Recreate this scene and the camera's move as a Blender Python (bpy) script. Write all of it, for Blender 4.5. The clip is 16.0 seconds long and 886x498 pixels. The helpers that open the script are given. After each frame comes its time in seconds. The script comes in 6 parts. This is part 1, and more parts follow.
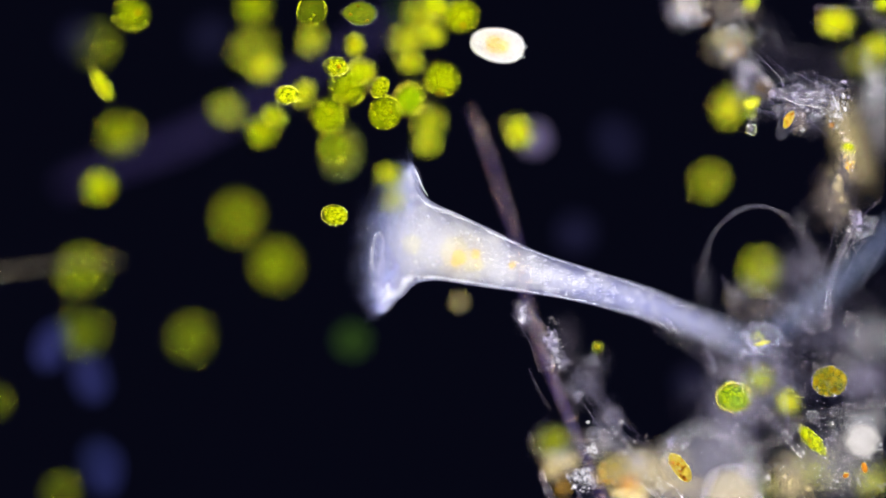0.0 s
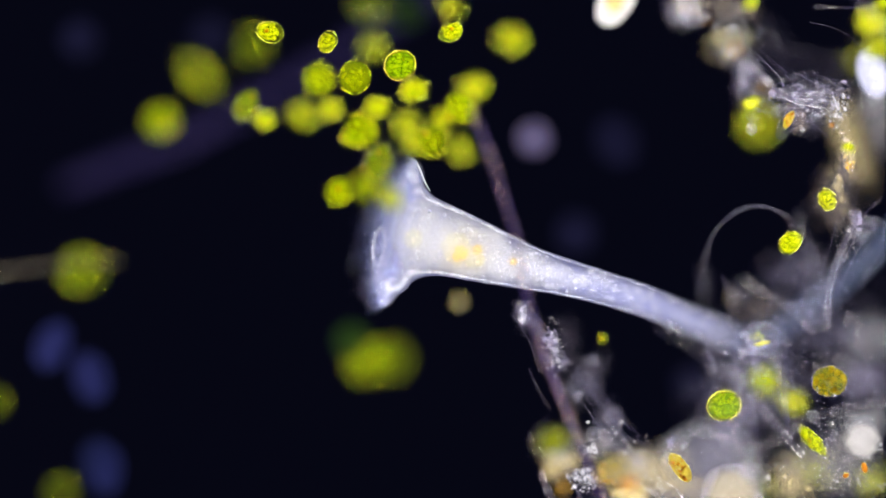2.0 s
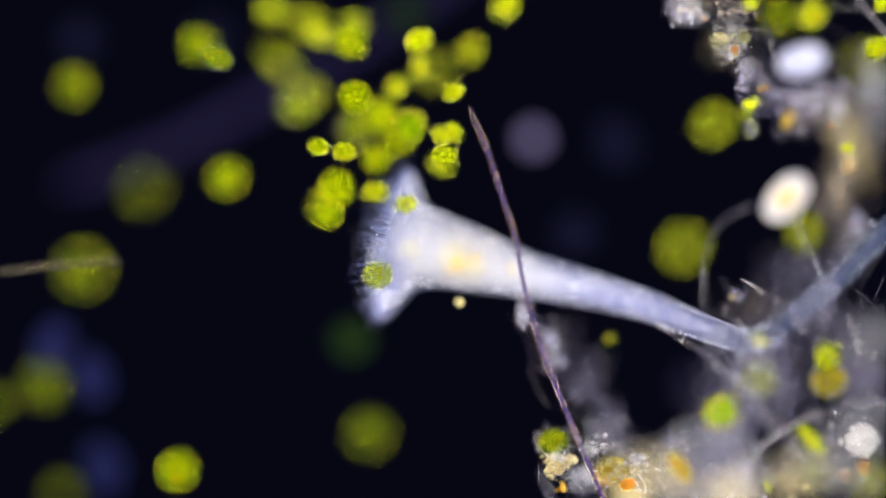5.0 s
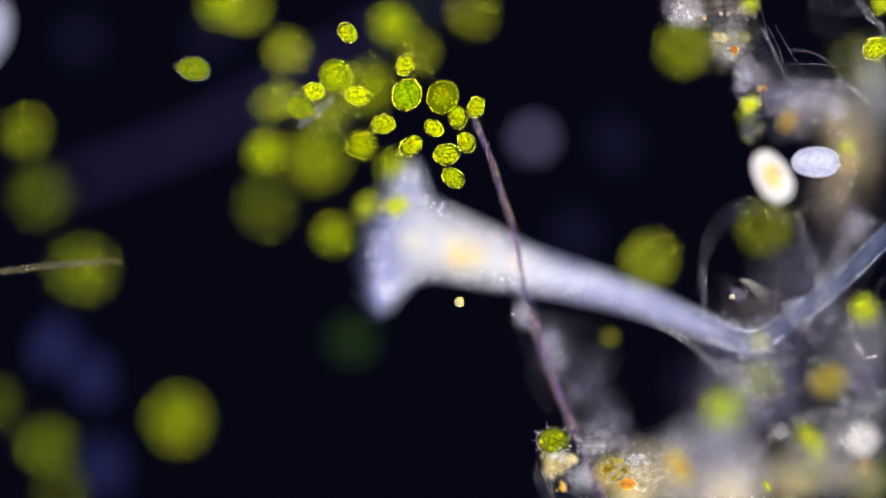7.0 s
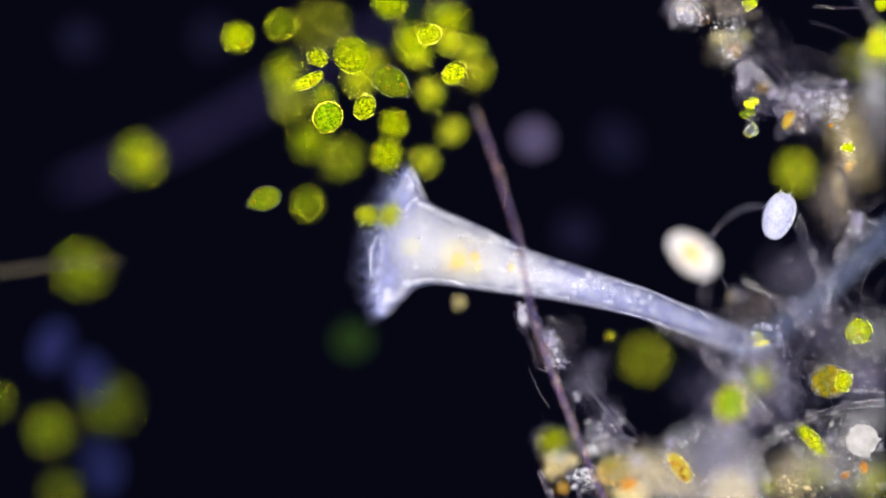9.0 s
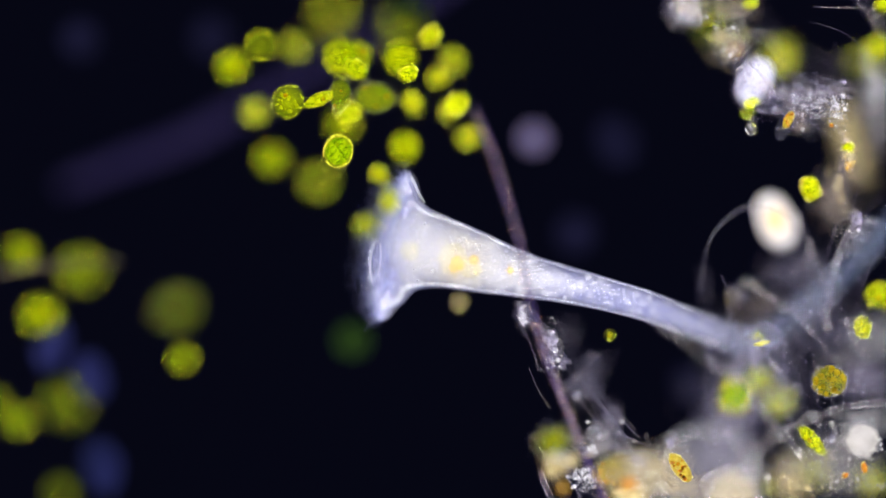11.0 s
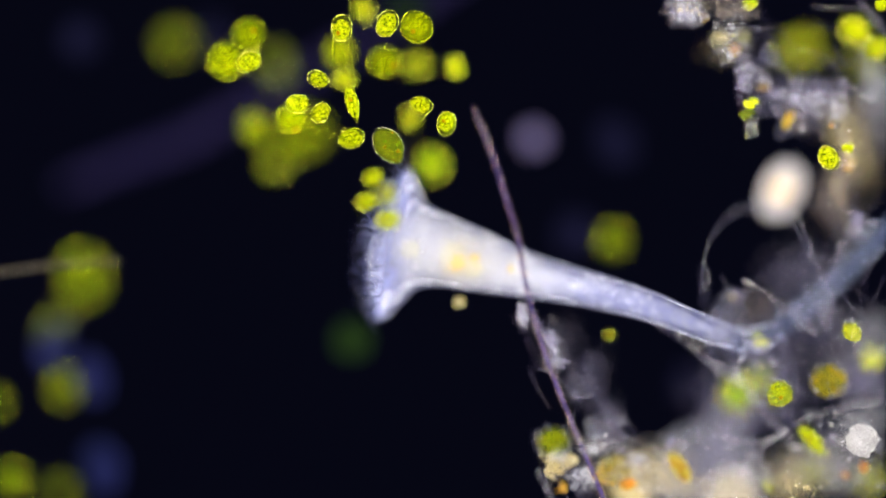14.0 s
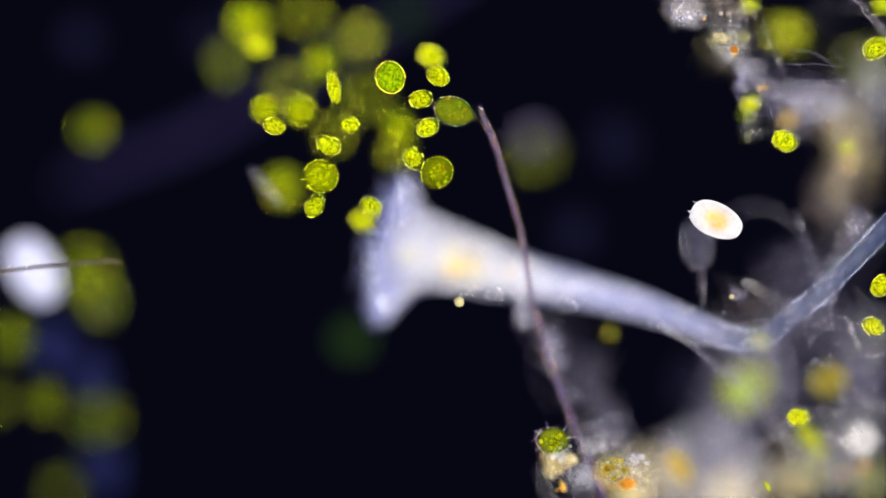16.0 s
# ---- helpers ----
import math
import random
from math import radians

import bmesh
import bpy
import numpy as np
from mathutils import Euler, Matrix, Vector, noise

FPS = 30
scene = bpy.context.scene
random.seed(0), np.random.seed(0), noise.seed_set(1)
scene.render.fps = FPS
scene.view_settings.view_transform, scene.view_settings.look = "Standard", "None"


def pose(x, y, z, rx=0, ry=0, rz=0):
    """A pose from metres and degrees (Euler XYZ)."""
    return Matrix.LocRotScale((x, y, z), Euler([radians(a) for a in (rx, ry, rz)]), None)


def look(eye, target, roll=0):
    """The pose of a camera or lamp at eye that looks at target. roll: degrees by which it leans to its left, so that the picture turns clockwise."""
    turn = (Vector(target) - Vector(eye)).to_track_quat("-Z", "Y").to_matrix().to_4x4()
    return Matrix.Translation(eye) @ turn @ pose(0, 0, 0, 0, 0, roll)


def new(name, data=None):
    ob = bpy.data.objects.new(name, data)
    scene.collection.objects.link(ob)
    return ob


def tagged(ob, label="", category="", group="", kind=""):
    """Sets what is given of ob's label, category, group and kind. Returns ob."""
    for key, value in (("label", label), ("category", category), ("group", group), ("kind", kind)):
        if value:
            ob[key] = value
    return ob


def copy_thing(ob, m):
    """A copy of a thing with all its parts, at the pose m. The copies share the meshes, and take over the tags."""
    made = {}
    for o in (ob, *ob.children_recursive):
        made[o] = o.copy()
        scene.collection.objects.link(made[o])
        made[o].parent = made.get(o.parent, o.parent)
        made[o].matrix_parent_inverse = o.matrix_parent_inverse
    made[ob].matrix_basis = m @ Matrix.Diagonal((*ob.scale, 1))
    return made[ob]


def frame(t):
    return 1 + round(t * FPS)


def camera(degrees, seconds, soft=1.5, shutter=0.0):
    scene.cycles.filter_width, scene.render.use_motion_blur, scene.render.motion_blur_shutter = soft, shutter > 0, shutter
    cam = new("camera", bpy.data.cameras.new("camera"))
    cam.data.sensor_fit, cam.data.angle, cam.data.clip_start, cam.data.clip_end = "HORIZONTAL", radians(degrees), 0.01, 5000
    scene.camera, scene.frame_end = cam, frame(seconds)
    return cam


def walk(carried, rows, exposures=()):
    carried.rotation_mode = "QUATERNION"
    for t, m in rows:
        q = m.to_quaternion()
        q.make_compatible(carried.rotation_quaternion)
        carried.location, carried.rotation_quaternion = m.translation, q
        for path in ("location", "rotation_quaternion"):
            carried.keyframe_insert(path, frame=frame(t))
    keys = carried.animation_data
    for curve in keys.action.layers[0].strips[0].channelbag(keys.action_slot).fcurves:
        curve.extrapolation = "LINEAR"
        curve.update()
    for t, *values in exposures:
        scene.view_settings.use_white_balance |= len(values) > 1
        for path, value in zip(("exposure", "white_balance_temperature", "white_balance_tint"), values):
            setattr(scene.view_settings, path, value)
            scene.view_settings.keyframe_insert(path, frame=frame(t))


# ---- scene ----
# A drop of pond water under a dark-field microscope; one metre here stands for one millimetre there.
REACH = 50.0
cam = camera(2 * math.degrees(math.atan(0.784 / REACH)), 16.0)
cam.data.dof.use_dof = True
cam.data.dof.focus_distance = REACH
cam.data.dof.aperture_fstop = 0.459 / 4.5
# The stage is racked up and down, so the sharp plane rises towards the eye and sinks again.
RISE = 1.2
FOCUS = [(0, 0), (2.5, 0), (3.0, 0.025), (3.5, 0.035), (4.0, 0.045), (6.3, 0.14), (8.0, 0.14), (8.5, 0.06), (9.0, 0.04), (11.5, 0.015),
         (12.5, 0.03), (13.5, 0.035), (14.0, 0.065), (14.5, 0.09), (15.0, 0.125), (15.5, 0.142), (16.0, 0.145)]


def focus(t):
    """The height of the sharp plane at t seconds."""
    return float(np.interp(t, [a for a, b in FOCUS], [b for a, b in FOCUS])) * RISE


walk(cam, [(t, pose(0, 0, REACH + z * RISE)) for t, z in FOCUS])

# ---- light: a hollow cone from the dark-field condenser under the slide ----
# many clear bodies lie over one another
scene.cycles.transparent_max_bounces = 32
world = bpy.data.worlds.new("world")
scene.world = world
world.use_nodes = True
world.node_tree.nodes["Background"].inputs[0].default_value = (0.0019, 0.0021, 0.0064, 1)
for k in range(16):
    a = k * math.pi / 8
    lamp = bpy.data.lights.new("condenser_lamp", "AREA")
    lamp.shape, lamp.size, lamp.energy, lamp.color = "DISK", 1.5, 64, (1.0, 0.98, 0.96)
    ob = new("condenser_lamp", lamp)
    ob.matrix_basis = look((3.1 * math.cos(a), 3.1 * math.sin(a), -3.0), (0, 0, 0))


# ---- materials ----
def mat(name, dark, mid, light, scale=4.0, opaque=0.6, gloss=0.0, rough=0.25, through_part=0.6, vary=0.25, bump=0.3, gloss_tint=(1, 1, 1), shift=0.0, edge=0.0, clear=None, narrow=2.0):
    m = bpy.data.materials.new(name)
    m.use_nodes = True
    nt = m.node_tree
    nt.nodes.clear()
    N, L = nt.nodes.new, nt.links.new
    out = N("ShaderNodeOutputMaterial")
    co = N("ShaderNodeTexCoord")
    big, fine = N("ShaderNodeTexNoise"), N("ShaderNodeTexNoise")
    big.inputs["Scale"].default_value, big.inputs["Detail"].default_value = scale, 2
    fine.inputs["Scale"].default_value, fine.inputs["Detail"].default_value = scale * 4.5, 3
    info = N("ShaderNodeObjectInfo")
    move = N("ShaderNodeVectorMath")
    move.operation = "ADD"
    L(co.outputs["Object"], move.inputs[0])
    L(info.outputs["Random"], move.inputs[1])
    L(move.outputs[0], big.inputs["Vector"])
    L(move.outputs[0], fine.inputs["Vector"])
    blend = N("ShaderNodeMix")
    blend.inputs[0].default_value = 0.42
    L(big.outputs[0], blend.inputs[2])
    L(fine.outputs[0], blend.inputs[3])
    ramp = N("ShaderNodeValToRGB")
    r = ramp.color_ramp
    r.elements[0].position, r.elements[0].color = 0.40, (*dark, 1)
    r.elements[1].position, r.elements[1].color = 0.60, (*light, 1)
    e = r.elements.new(0.5)
    e.color = (*mid, 1)
    L(blend.outputs[0], ramp.inputs[0])
    hsv = N("ShaderNodeHueSaturation")
    val = N("ShaderNodeMapRange")
    val.inputs["To Min"].default_value, val.inputs["To Max"].default_value = 1 - vary, 1 + vary
    isl = N("ShaderNodeNewGeometry")
    add = N("ShaderNodeMath")
    add.operation = "ADD"
    half = N("ShaderNodeMath")
    half.operation = "FRACT"
    L(info.outputs["Random"], add.inputs[0])
    L(isl.outputs["Random Per Island"], add.inputs[1])
    L(add.outputs[0], half.inputs[0])
    L(half.outputs[0], val.inputs["Value"])
    L(val.outputs[0], hsv.inputs["Value"])
    if shift:
        hue = N("ShaderNodeMapRange")
        hue.inputs["To Min"].default_value, hue.inputs["To Max"].default_value = 0.5 - shift * 0.4, 0.5 + shift
        L(info.outputs["Random"], hue.inputs["Value"])
        L(hue.outputs[0], hsv.inputs["Hue"])
    L(ramp.outputs[0], hsv.inputs["Color"])
    relief = N("ShaderNodeBump")
    relief.inputs["Strength"].default_value, relief.inputs["Distance"].default_value = bump, 0.06
    L(fine.outputs[0], relief.inputs["Height"])
    d, tr, tp, gl = N("ShaderNodeBsdfDiffuse"), N("ShaderNodeBsdfTranslucent"), N("ShaderNodeBsdfTransparent"), N("ShaderNodeBsdfGlossy")
    gl.inputs["Roughness"].default_value, gl.inputs["Color"].default_value = rough, (*gloss_tint, 1)
    for s in (d, tr):
        L(hsv.outputs[0], s.inputs[0])
        L(relief.outputs[0], s.inputs["Normal"])
    m1, m2, m3 = N("ShaderNodeMixShader"), N("ShaderNodeMixShader"), N("ShaderNodeMixShader")
    m1.inputs[0].default_value, m2.inputs[0].default_value, m3.inputs[0].default_value = through_part, gloss, opaque
    L(d.outputs[0], m1.inputs[1]), L(tr.outputs[0], m1.inputs[2])
    L(m1.outputs[0], m2.inputs[1]), L(gl.outputs[0], m2.inputs[2])
    L(tp.outputs[0], m3.inputs[1]), L(m2.outputs[0], m3.inputs[2])
    last = m3
    if clear is not None:
        # a clear body: lets light of its own colour pass and scatters more on top of it
        dark_part, last = N("ShaderNodeBsdfTransparent"), N("ShaderNodeAddShader")
        dark_part.inputs[0].default_value, tp.inputs[0].default_value = (0, 0, 0, 1), (*clear, 1)
        L(dark_part.outputs[0], m3.inputs[1])
        L(m3.outputs[0], last.inputs[0]), L(tp.outputs[0], last.inputs[1])
    body = last
    if edge:
        # a smooth wall glints where it is seen edge on
        lw, pw, ml, last = N("ShaderNodeLayerWeight"), N("ShaderNodeMath"), N("ShaderNodeMath"), N("ShaderNodeMixShader")
        pw.operation, pw.inputs[1].default_value = "POWER", narrow
        ml.operation, ml.inputs[1].default_value = "MULTIPLY", edge
        lw.inputs["Blend"].default_value = 0.5
        L(lw.outputs["Facing"], pw.inputs[0]), L(pw.outputs[0], ml.inputs[0])
        L(ml.outputs[0], last.inputs[0]), L(body.outputs[0], last.inputs[1]), L(gl.outputs[0], last.inputs[2])
    L(last.outputs[0], out.inputs[0])
    return m


CHLORO = mat("chloroplast", (0.1, 0.14, 0.001), (0.27, 0.29, 0.001), (0.52, 0.5, 0.003), 3.0, 0.4, 0.0, through_part=0.95, vary=0.2, bump=0.4, shift=0.012, clear=(0.74, 0.78, 0.5))
# darker copies of the green: weaker light on deep cells put into colour
CHLORO_MID = mat("olive_half_dimmed_chloroplast", (0.055, 0.08, 0.001), (0.115, 0.128, 0.001), (0.21, 0.2, 0.003), 2.5, 0.42, through_part=0.95, vary=0.2, bump=0.3, shift=0.012, clear=(0.76, 0.8, 0.55))
CHLORO_DIMMED = mat("depth_dimmed_green_chloroplast", (0.02, 0.032, 0.002), (0.037, 0.045, 0.003), (0.068, 0.07, 0.004), 2.0, 0.4, through_part=0.9, vary=0.35, bump=0.3, shift=0.02, clear=(0.8, 0.82, 0.7))
CHLORO_DEEP = mat("deep_green_chloroplast", (0.06, 0.19, 0.001), (0.26, 0.4, 0.002), (0.62, 0.63, 0.006), 4.2, 0.5, 0.0, through_part=0.85, vary=0.12, bump=0.6, clear=(0.6, 0.68, 0.4))
CHLORO_DIM = mat("depth_dimmed_green_body", (0.022, 0.05, 0.012), (0.034, 0.075, 0.015), (0.05, 0.1, 0.02), 1.5, 0.7, vary=0.2)
CYTOPLASM = mat("green_cytoplasm", (0.14, 0.18, 0.001), (0.22, 0.26, 0.002), (0.32, 0.34, 0.003), 2.5, 0.1, 0.0, through_part=0.95, vary=0.15, bump=0.1, shift=0.012, clear=(0.88, 0.9, 0.8))
CORE_GLOW = mat("yellow_core_glow", (0.42, 0.4, 0.002), (0.58, 0.55, 0.004), (0.75, 0.7, 0.01), 3.0, 0.12, 0.0, through_part=0.95, vary=0.25, bump=0.3, clear=(0.85, 0.85, 0.7))
MEMBRANE = mat("cell_membrane", (0.5, 0.52, 0.01), (0.6, 0.62, 0.015), (0.75, 0.76, 0.03), 3, 0.03, 0.3, 0.1, gloss_tint=(1.0, 0.97, 0.16), vary=0.1, bump=0.02, edge=0.22, narrow=2.4)
MEMBRANE_THIN = mat("thin_cell_membrane", (0.5, 0.52, 0.005), (0.6, 0.62, 0.008), (0.75, 0.76, 0.012), 3, 0.03, 0.3, 0.08, gloss_tint=(1.0, 0.97, 0.03), vary=0.1, bump=0.02, edge=0.1, narrow=2.4)
MEMBRANE_ORANGE = mat("orange_membrane", (0.62, 0.48, 0.02), (0.74, 0.58, 0.03), (0.85, 0.66, 0.04), 3, 0.06, 0.3, 0.12, gloss_tint=(1.0, 0.82, 0.1), vary=0.1, bump=0.02, edge=0.25, narrow=2.4)
CLEAR = mat("clear_pellicle", (0.4, 0.4, 0.6), (0.5, 0.5, 0.7), (0.7, 0.7, 0.8), 3, 0.03, 0.4, 0.14, vary=0.1, bump=0.05, gloss_tint=(0.82, 0.82, 1.0), edge=0.2)
CLEAR_THIN = mat("thin_clear_pellicle", (0.4, 0.4, 0.5), (0.5, 0.5, 0.6), (0.7, 0.7, 0.7), 3, 0.02, 0.4, 0.12, vary=0.1, bump=0.03, gloss_tint=(0.95, 0.95, 0.6), edge=0.07, narrow=2.4)
CHLORO_BRIGHT = mat("bright_yellow_green_chloroplast", (0.08, 0.11, 0.001), (0.38, 0.38, 0.003), (0.9, 0.85, 0.02), 3.4, 0.55, 0.0, through_part=0.95, vary=0.2, bump=0.5, shift=0.012, clear=(0.7, 0.74, 0.5))
VESICLE = mat("pale_vesicle_wall", (0.8, 0.8, 0.93), (0.88, 0.88, 0.95), (0.95, 0.95, 0.97), 30, 0.16, 0.1, 0.15, through_part=0.9, vary=0.2, edge=0.15)
HAZE_BODY = mat("milky_lilac_body", (0.36, 0.35, 0.5), (0.48, 0.47, 0.62), (0.62, 0.6, 0.72), 14, 0.08, 0.0, through_part=0.8, vary=0.05, edge=0.1)
ORANGE = mat("orange_granule", (0.5, 0.16, 0.01), (0.75, 0.3, 0.015), (0.9, 0.5, 0.03), 3, 0.65, through_part=0.75, vary=0.3)
LEMON = mat("bright_granule", (0.7, 0.67, 0.01), (0.82, 0.78, 0.02), (0.92, 0.88, 0.06), 3, 0.6, 0.0, through_part=0.75, vary=0.2)
PELLICLE = mat("lilac_pellicle", (0.24, 0.26, 0.56), (0.37, 0.39, 0.68), (0.62, 0.63, 0.83), 26, 0.22, 0.12, 0.2, through_part=0.82, vary=0.02, bump=0.2, edge=0.03)
STALK = mat("thin_stalk_skin", (0.20, 0.26, 0.55), (0.30, 0.37, 0.68), (0.50, 0.57, 0.84), 40, 0.075, 0.2, 0.16, through_part=0.8, vary=0.02, bump=0.2, gloss_tint=(0.72, 0.8, 1.0), edge=0.09)
FIELD = mat("pale_frontal_skin", (0.5, 0.5, 0.75), (0.64, 0.64, 0.86), (0.82, 0.82, 0.95), 26, 0.11, 0.05, 0.25, through_part=0.85, vary=0.02, bump=0.2)
STEM_PLASM = mat("granular_stalk_plasm", (0.36, 0.38, 0.7), (0.5, 0.52, 0.8), (0.9, 0.9, 0.93), 75, 0.12, 0.0, through_part=0.88, vary=0.02, bump=0.1)
ENDOPLASM = mat("white_endoplasm", (0.68, 0.67, 0.7), (0.84, 0.83, 0.78), (0.98, 0.97, 0.86), 30, 0.17, 0.0, through_part=0.85, vary=0.03, bump=0.1)
GRANULE = mat("white_granule", (0.8, 0.8, 0.93), (0.9, 0.9, 0.97), (0.97, 0.97, 0.98), 30, 0.5, 0.1, 0.15, through_part=0.9, vary=0.15)
FINE_CILIA = mat("fine_bluish_cilia", (0.3, 0.34, 0.85), (0.42, 0.46, 0.92), (0.6, 0.64, 0.96), 30, 0.4, 0.1, through_part=0.6, vary=0.4)
CILIA = mat("cilia", (0.55, 0.56, 0.9), (0.68, 0.7, 0.95), (0.85, 0.86, 0.97), 30, 0.6, 0.1, through_part=0.6, vary=0.4)
VACUOLE = mat("yellow_food_vacuole", (0.8, 0.56, 0.01), (0.88, 0.66, 0.02), (0.94, 0.78, 0.05), 70, 0.25, 0.0, through_part=0.8, vary=0.08, clear=(0.9, 0.74, 0.16))
VACUOLE_GLOW = mat("pale_yellow_vacuole_glow", (0.8, 0.75, 0.2), (0.9, 0.84, 0.3), (0.95, 0.9, 0.4), 70, 0.08, 0.0, through_part=0.8, vary=0.05, clear=(1.0, 0.98, 0.84))
WHITE = mat("white_ciliate_body", (0.8, 0.79, 0.86), (0.9, 0.89, 0.93), (0.97, 0.96, 0.97), 40, 0.8, 0.06, 0.2, through_part=0.72, vary=0.04, bump=0.2)
WHITE_LILAC = mat("bluish_white_ciliate_body", (0.58, 0.59, 0.86), (0.7, 0.71, 0.93), (0.84, 0.85, 0.97), 40, 0.66, 0.06, 0.2, through_part=0.72, vary=0.04, bump=0.2)
CREAM = mat("cream_food_mass", (0.85, 0.5, 0.08), (0.92, 0.62, 0.16), (0.97, 0.76, 0.32), 40, 0.2, through_part=0.85, vary=0.1, clear=(0.95, 0.8, 0.52))
PURPLE = mat("purple_filament", (0.045, 0.028, 0.14), (0.085, 0.052, 0.24), (0.15, 0.095, 0.32), 40, 0.55, 0.05, 0.2, vary=0.15, bump=0.2)
PURPLE_EDGE = mat("filament_sheath", (0.3, 0.2, 0.2), (0.4, 0.28, 0.26), (0.5, 0.4, 0.32), 40, 0.04, 0.4, 0.1, gloss_tint=(1.0, 0.66, 0.34), vary=0.1, edge=0.26)
STRAW_SKIN = mat("glossy_straw_wall", (0.4, 0.38, 0.5), (0.5, 0.48, 0.6), (0.7, 0.68, 0.75), 3, 0.02, 0.4, 0.1, vary=0.1, bump=0.02, gloss_tint=(0.95, 0.92, 0.9), edge=0.34, narrow=2.4)
STRAW_CORE = mat("violet_straw_core", (0.12, 0.09, 0.27), (0.18, 0.14, 0.36), (0.28, 0.22, 0.46), 60, 0.05, 0.1, 0.2, vary=0.15, bump=0.1)
BROWN_SKIN = mat("brown_filament_sheath", (0.2, 0.17, 0.12), (0.26, 0.22, 0.15), (0.34, 0.28, 0.18), 40, 0.03, 0.3, 0.1, gloss_tint=(0.8, 0.62, 0.4), vary=0.1, edge=0.06)
BROWN_CORE = mat("brown_filament", (0.045, 0.036, 0.03), (0.075, 0.06, 0.045), (0.12, 0.1, 0.07), 40, 0.45, 0.05, 0.2, vary=0.15, bump=0.2)
FAINT = mat("faint_clear_fibre", (0.3, 0.28, 0.5), (0.4, 0.38, 0.6), (0.6, 0.58, 0.75), 40, 0.03, 0.3, 0.15, vary=0.2, bump=0.1, gloss_tint=(0.8, 0.78, 1.0), edge=0.05)
BLUE = mat("depth_dimmed_blue_cell", (0.014, 0.018, 0.07), (0.022, 0.026, 0.115), (0.035, 0.038, 0.15), 1.5, 0.6, 0.0, vary=0.15)
DEEP_PURPLE = mat("depth_dimmed_purple_filament", (0.022, 0.017, 0.07), (0.036, 0.028, 0.105), (0.055, 0.042, 0.13), 30, 0.5, vary=0.15)
BLUE_FAINT = mat("depth_dimmed_faint_blue_cell", (0.007, 0.007, 0.022), (0.011, 0.011, 0.036), (0.016, 0.015, 0.05), 1.5, 0.5, 0.0, vary=0.15)
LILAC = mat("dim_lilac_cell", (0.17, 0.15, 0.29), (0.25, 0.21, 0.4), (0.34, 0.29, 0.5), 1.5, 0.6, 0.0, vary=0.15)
D_WHITE = mat("white_detritus", (0.5, 0.5, 0.6), (0.68, 0.68, 0.76), (0.9, 0.9, 0.92), 60, 0.45, 0.15, through_part=0.75, vary=0.4, bump=0.1)
D_LILAC = mat("lilac_detritus", (0.21, 0.18, 0.38), (0.33, 0.285, 0.5), (0.58, 0.53, 0.7), 60, 0.36, 0.2, through_part=0.75, vary=0.45, bump=0.1)
D_BROWN = mat("brown_detritus", (0.36, 0.27, 0.24), (0.52, 0.42, 0.36), (0.7, 0.6, 0.5), 60, 0.4, 0.06, through_part=0.75, vary=0.35, bump=0.1)
D_CREAM = mat("cream_detritus", (0.55, 0.42, 0.17), (0.75, 0.63, 0.32), (0.9, 0.82, 0.52), 60, 0.45, 0.06, through_part=0.75, vary=0.35, bump=0.1)
YOLK = mat("cream_yolk", (0.55, 0.44, 0.22), (0.7, 0.6, 0.36), (0.82, 0.74, 0.52), 30, 0.26, 0.0, through_part=0.8, vary=0.05)
D_GREY = mat("grey_detritus", (0.28, 0.26, 0.31), (0.43, 0.40, 0.45), (0.65, 0.61, 0.62), 60, 0.38, 0.12, through_part=0.75, vary=0.4, bump=0.1)
FLAKE = mat("white_flake", (0.6, 0.56, 0.58), (0.72, 0.69, 0.7), (0.86, 0.83, 0.82), 60, 0.42, 0.08, through_part=0.75, vary=0.05, bump=0.3)
D_GREEN = mat("green_detritus", (0.3, 0.34, 0.02), (0.5, 0.53, 0.03), (0.75, 0.75, 0.1), 60, 0.5, 0.05, through_part=0.75, vary=0.35, bump=0.1)
D_ORANGE = mat("orange_detritus", (0.6, 0.32, 0.02), (0.85, 0.54, 0.05), (0.95, 0.74, 0.18), 60, 0.6, 0.05, through_part=0.75, vary=0.35, bump=0.1)


# ---- building blocks ----
def at(x, y, z=0.0):
    """A place from micrometres right of and below the field's corner, and metres above the middle plane; heights above it are spread by RISE."""
    z *= RISE if z > 0 else 1
    k = (REACH - z) / REACH / 1000
    return Vector(((x - 784) * k, (441 - y) * k, z))


def seen(t, x, y, z):
    """A swimmer's place at t seconds; z counts from the middle plane as if the sharp plane rose less."""
    z = z / 1000 + focus(t) * (1 - 1 / RISE)
    k = (REACH + focus(t) - z) / REACH / 1000
    return Vector(((x - 784) * k, (441 - y) * k, z))


def finish(name, bm, material, parent=None, label="", smooth=True):
    me = bpy.data.meshes.new(name)
    for f in bm.faces:
        f.smooth = smooth
    bm.to_mesh(me)
    bm.free()
    me.materials.append(material)
    ob = new(name, me)
    if parent:
        ob.parent = parent
    if label:
        tagged(ob, label)
    return ob


part = finish


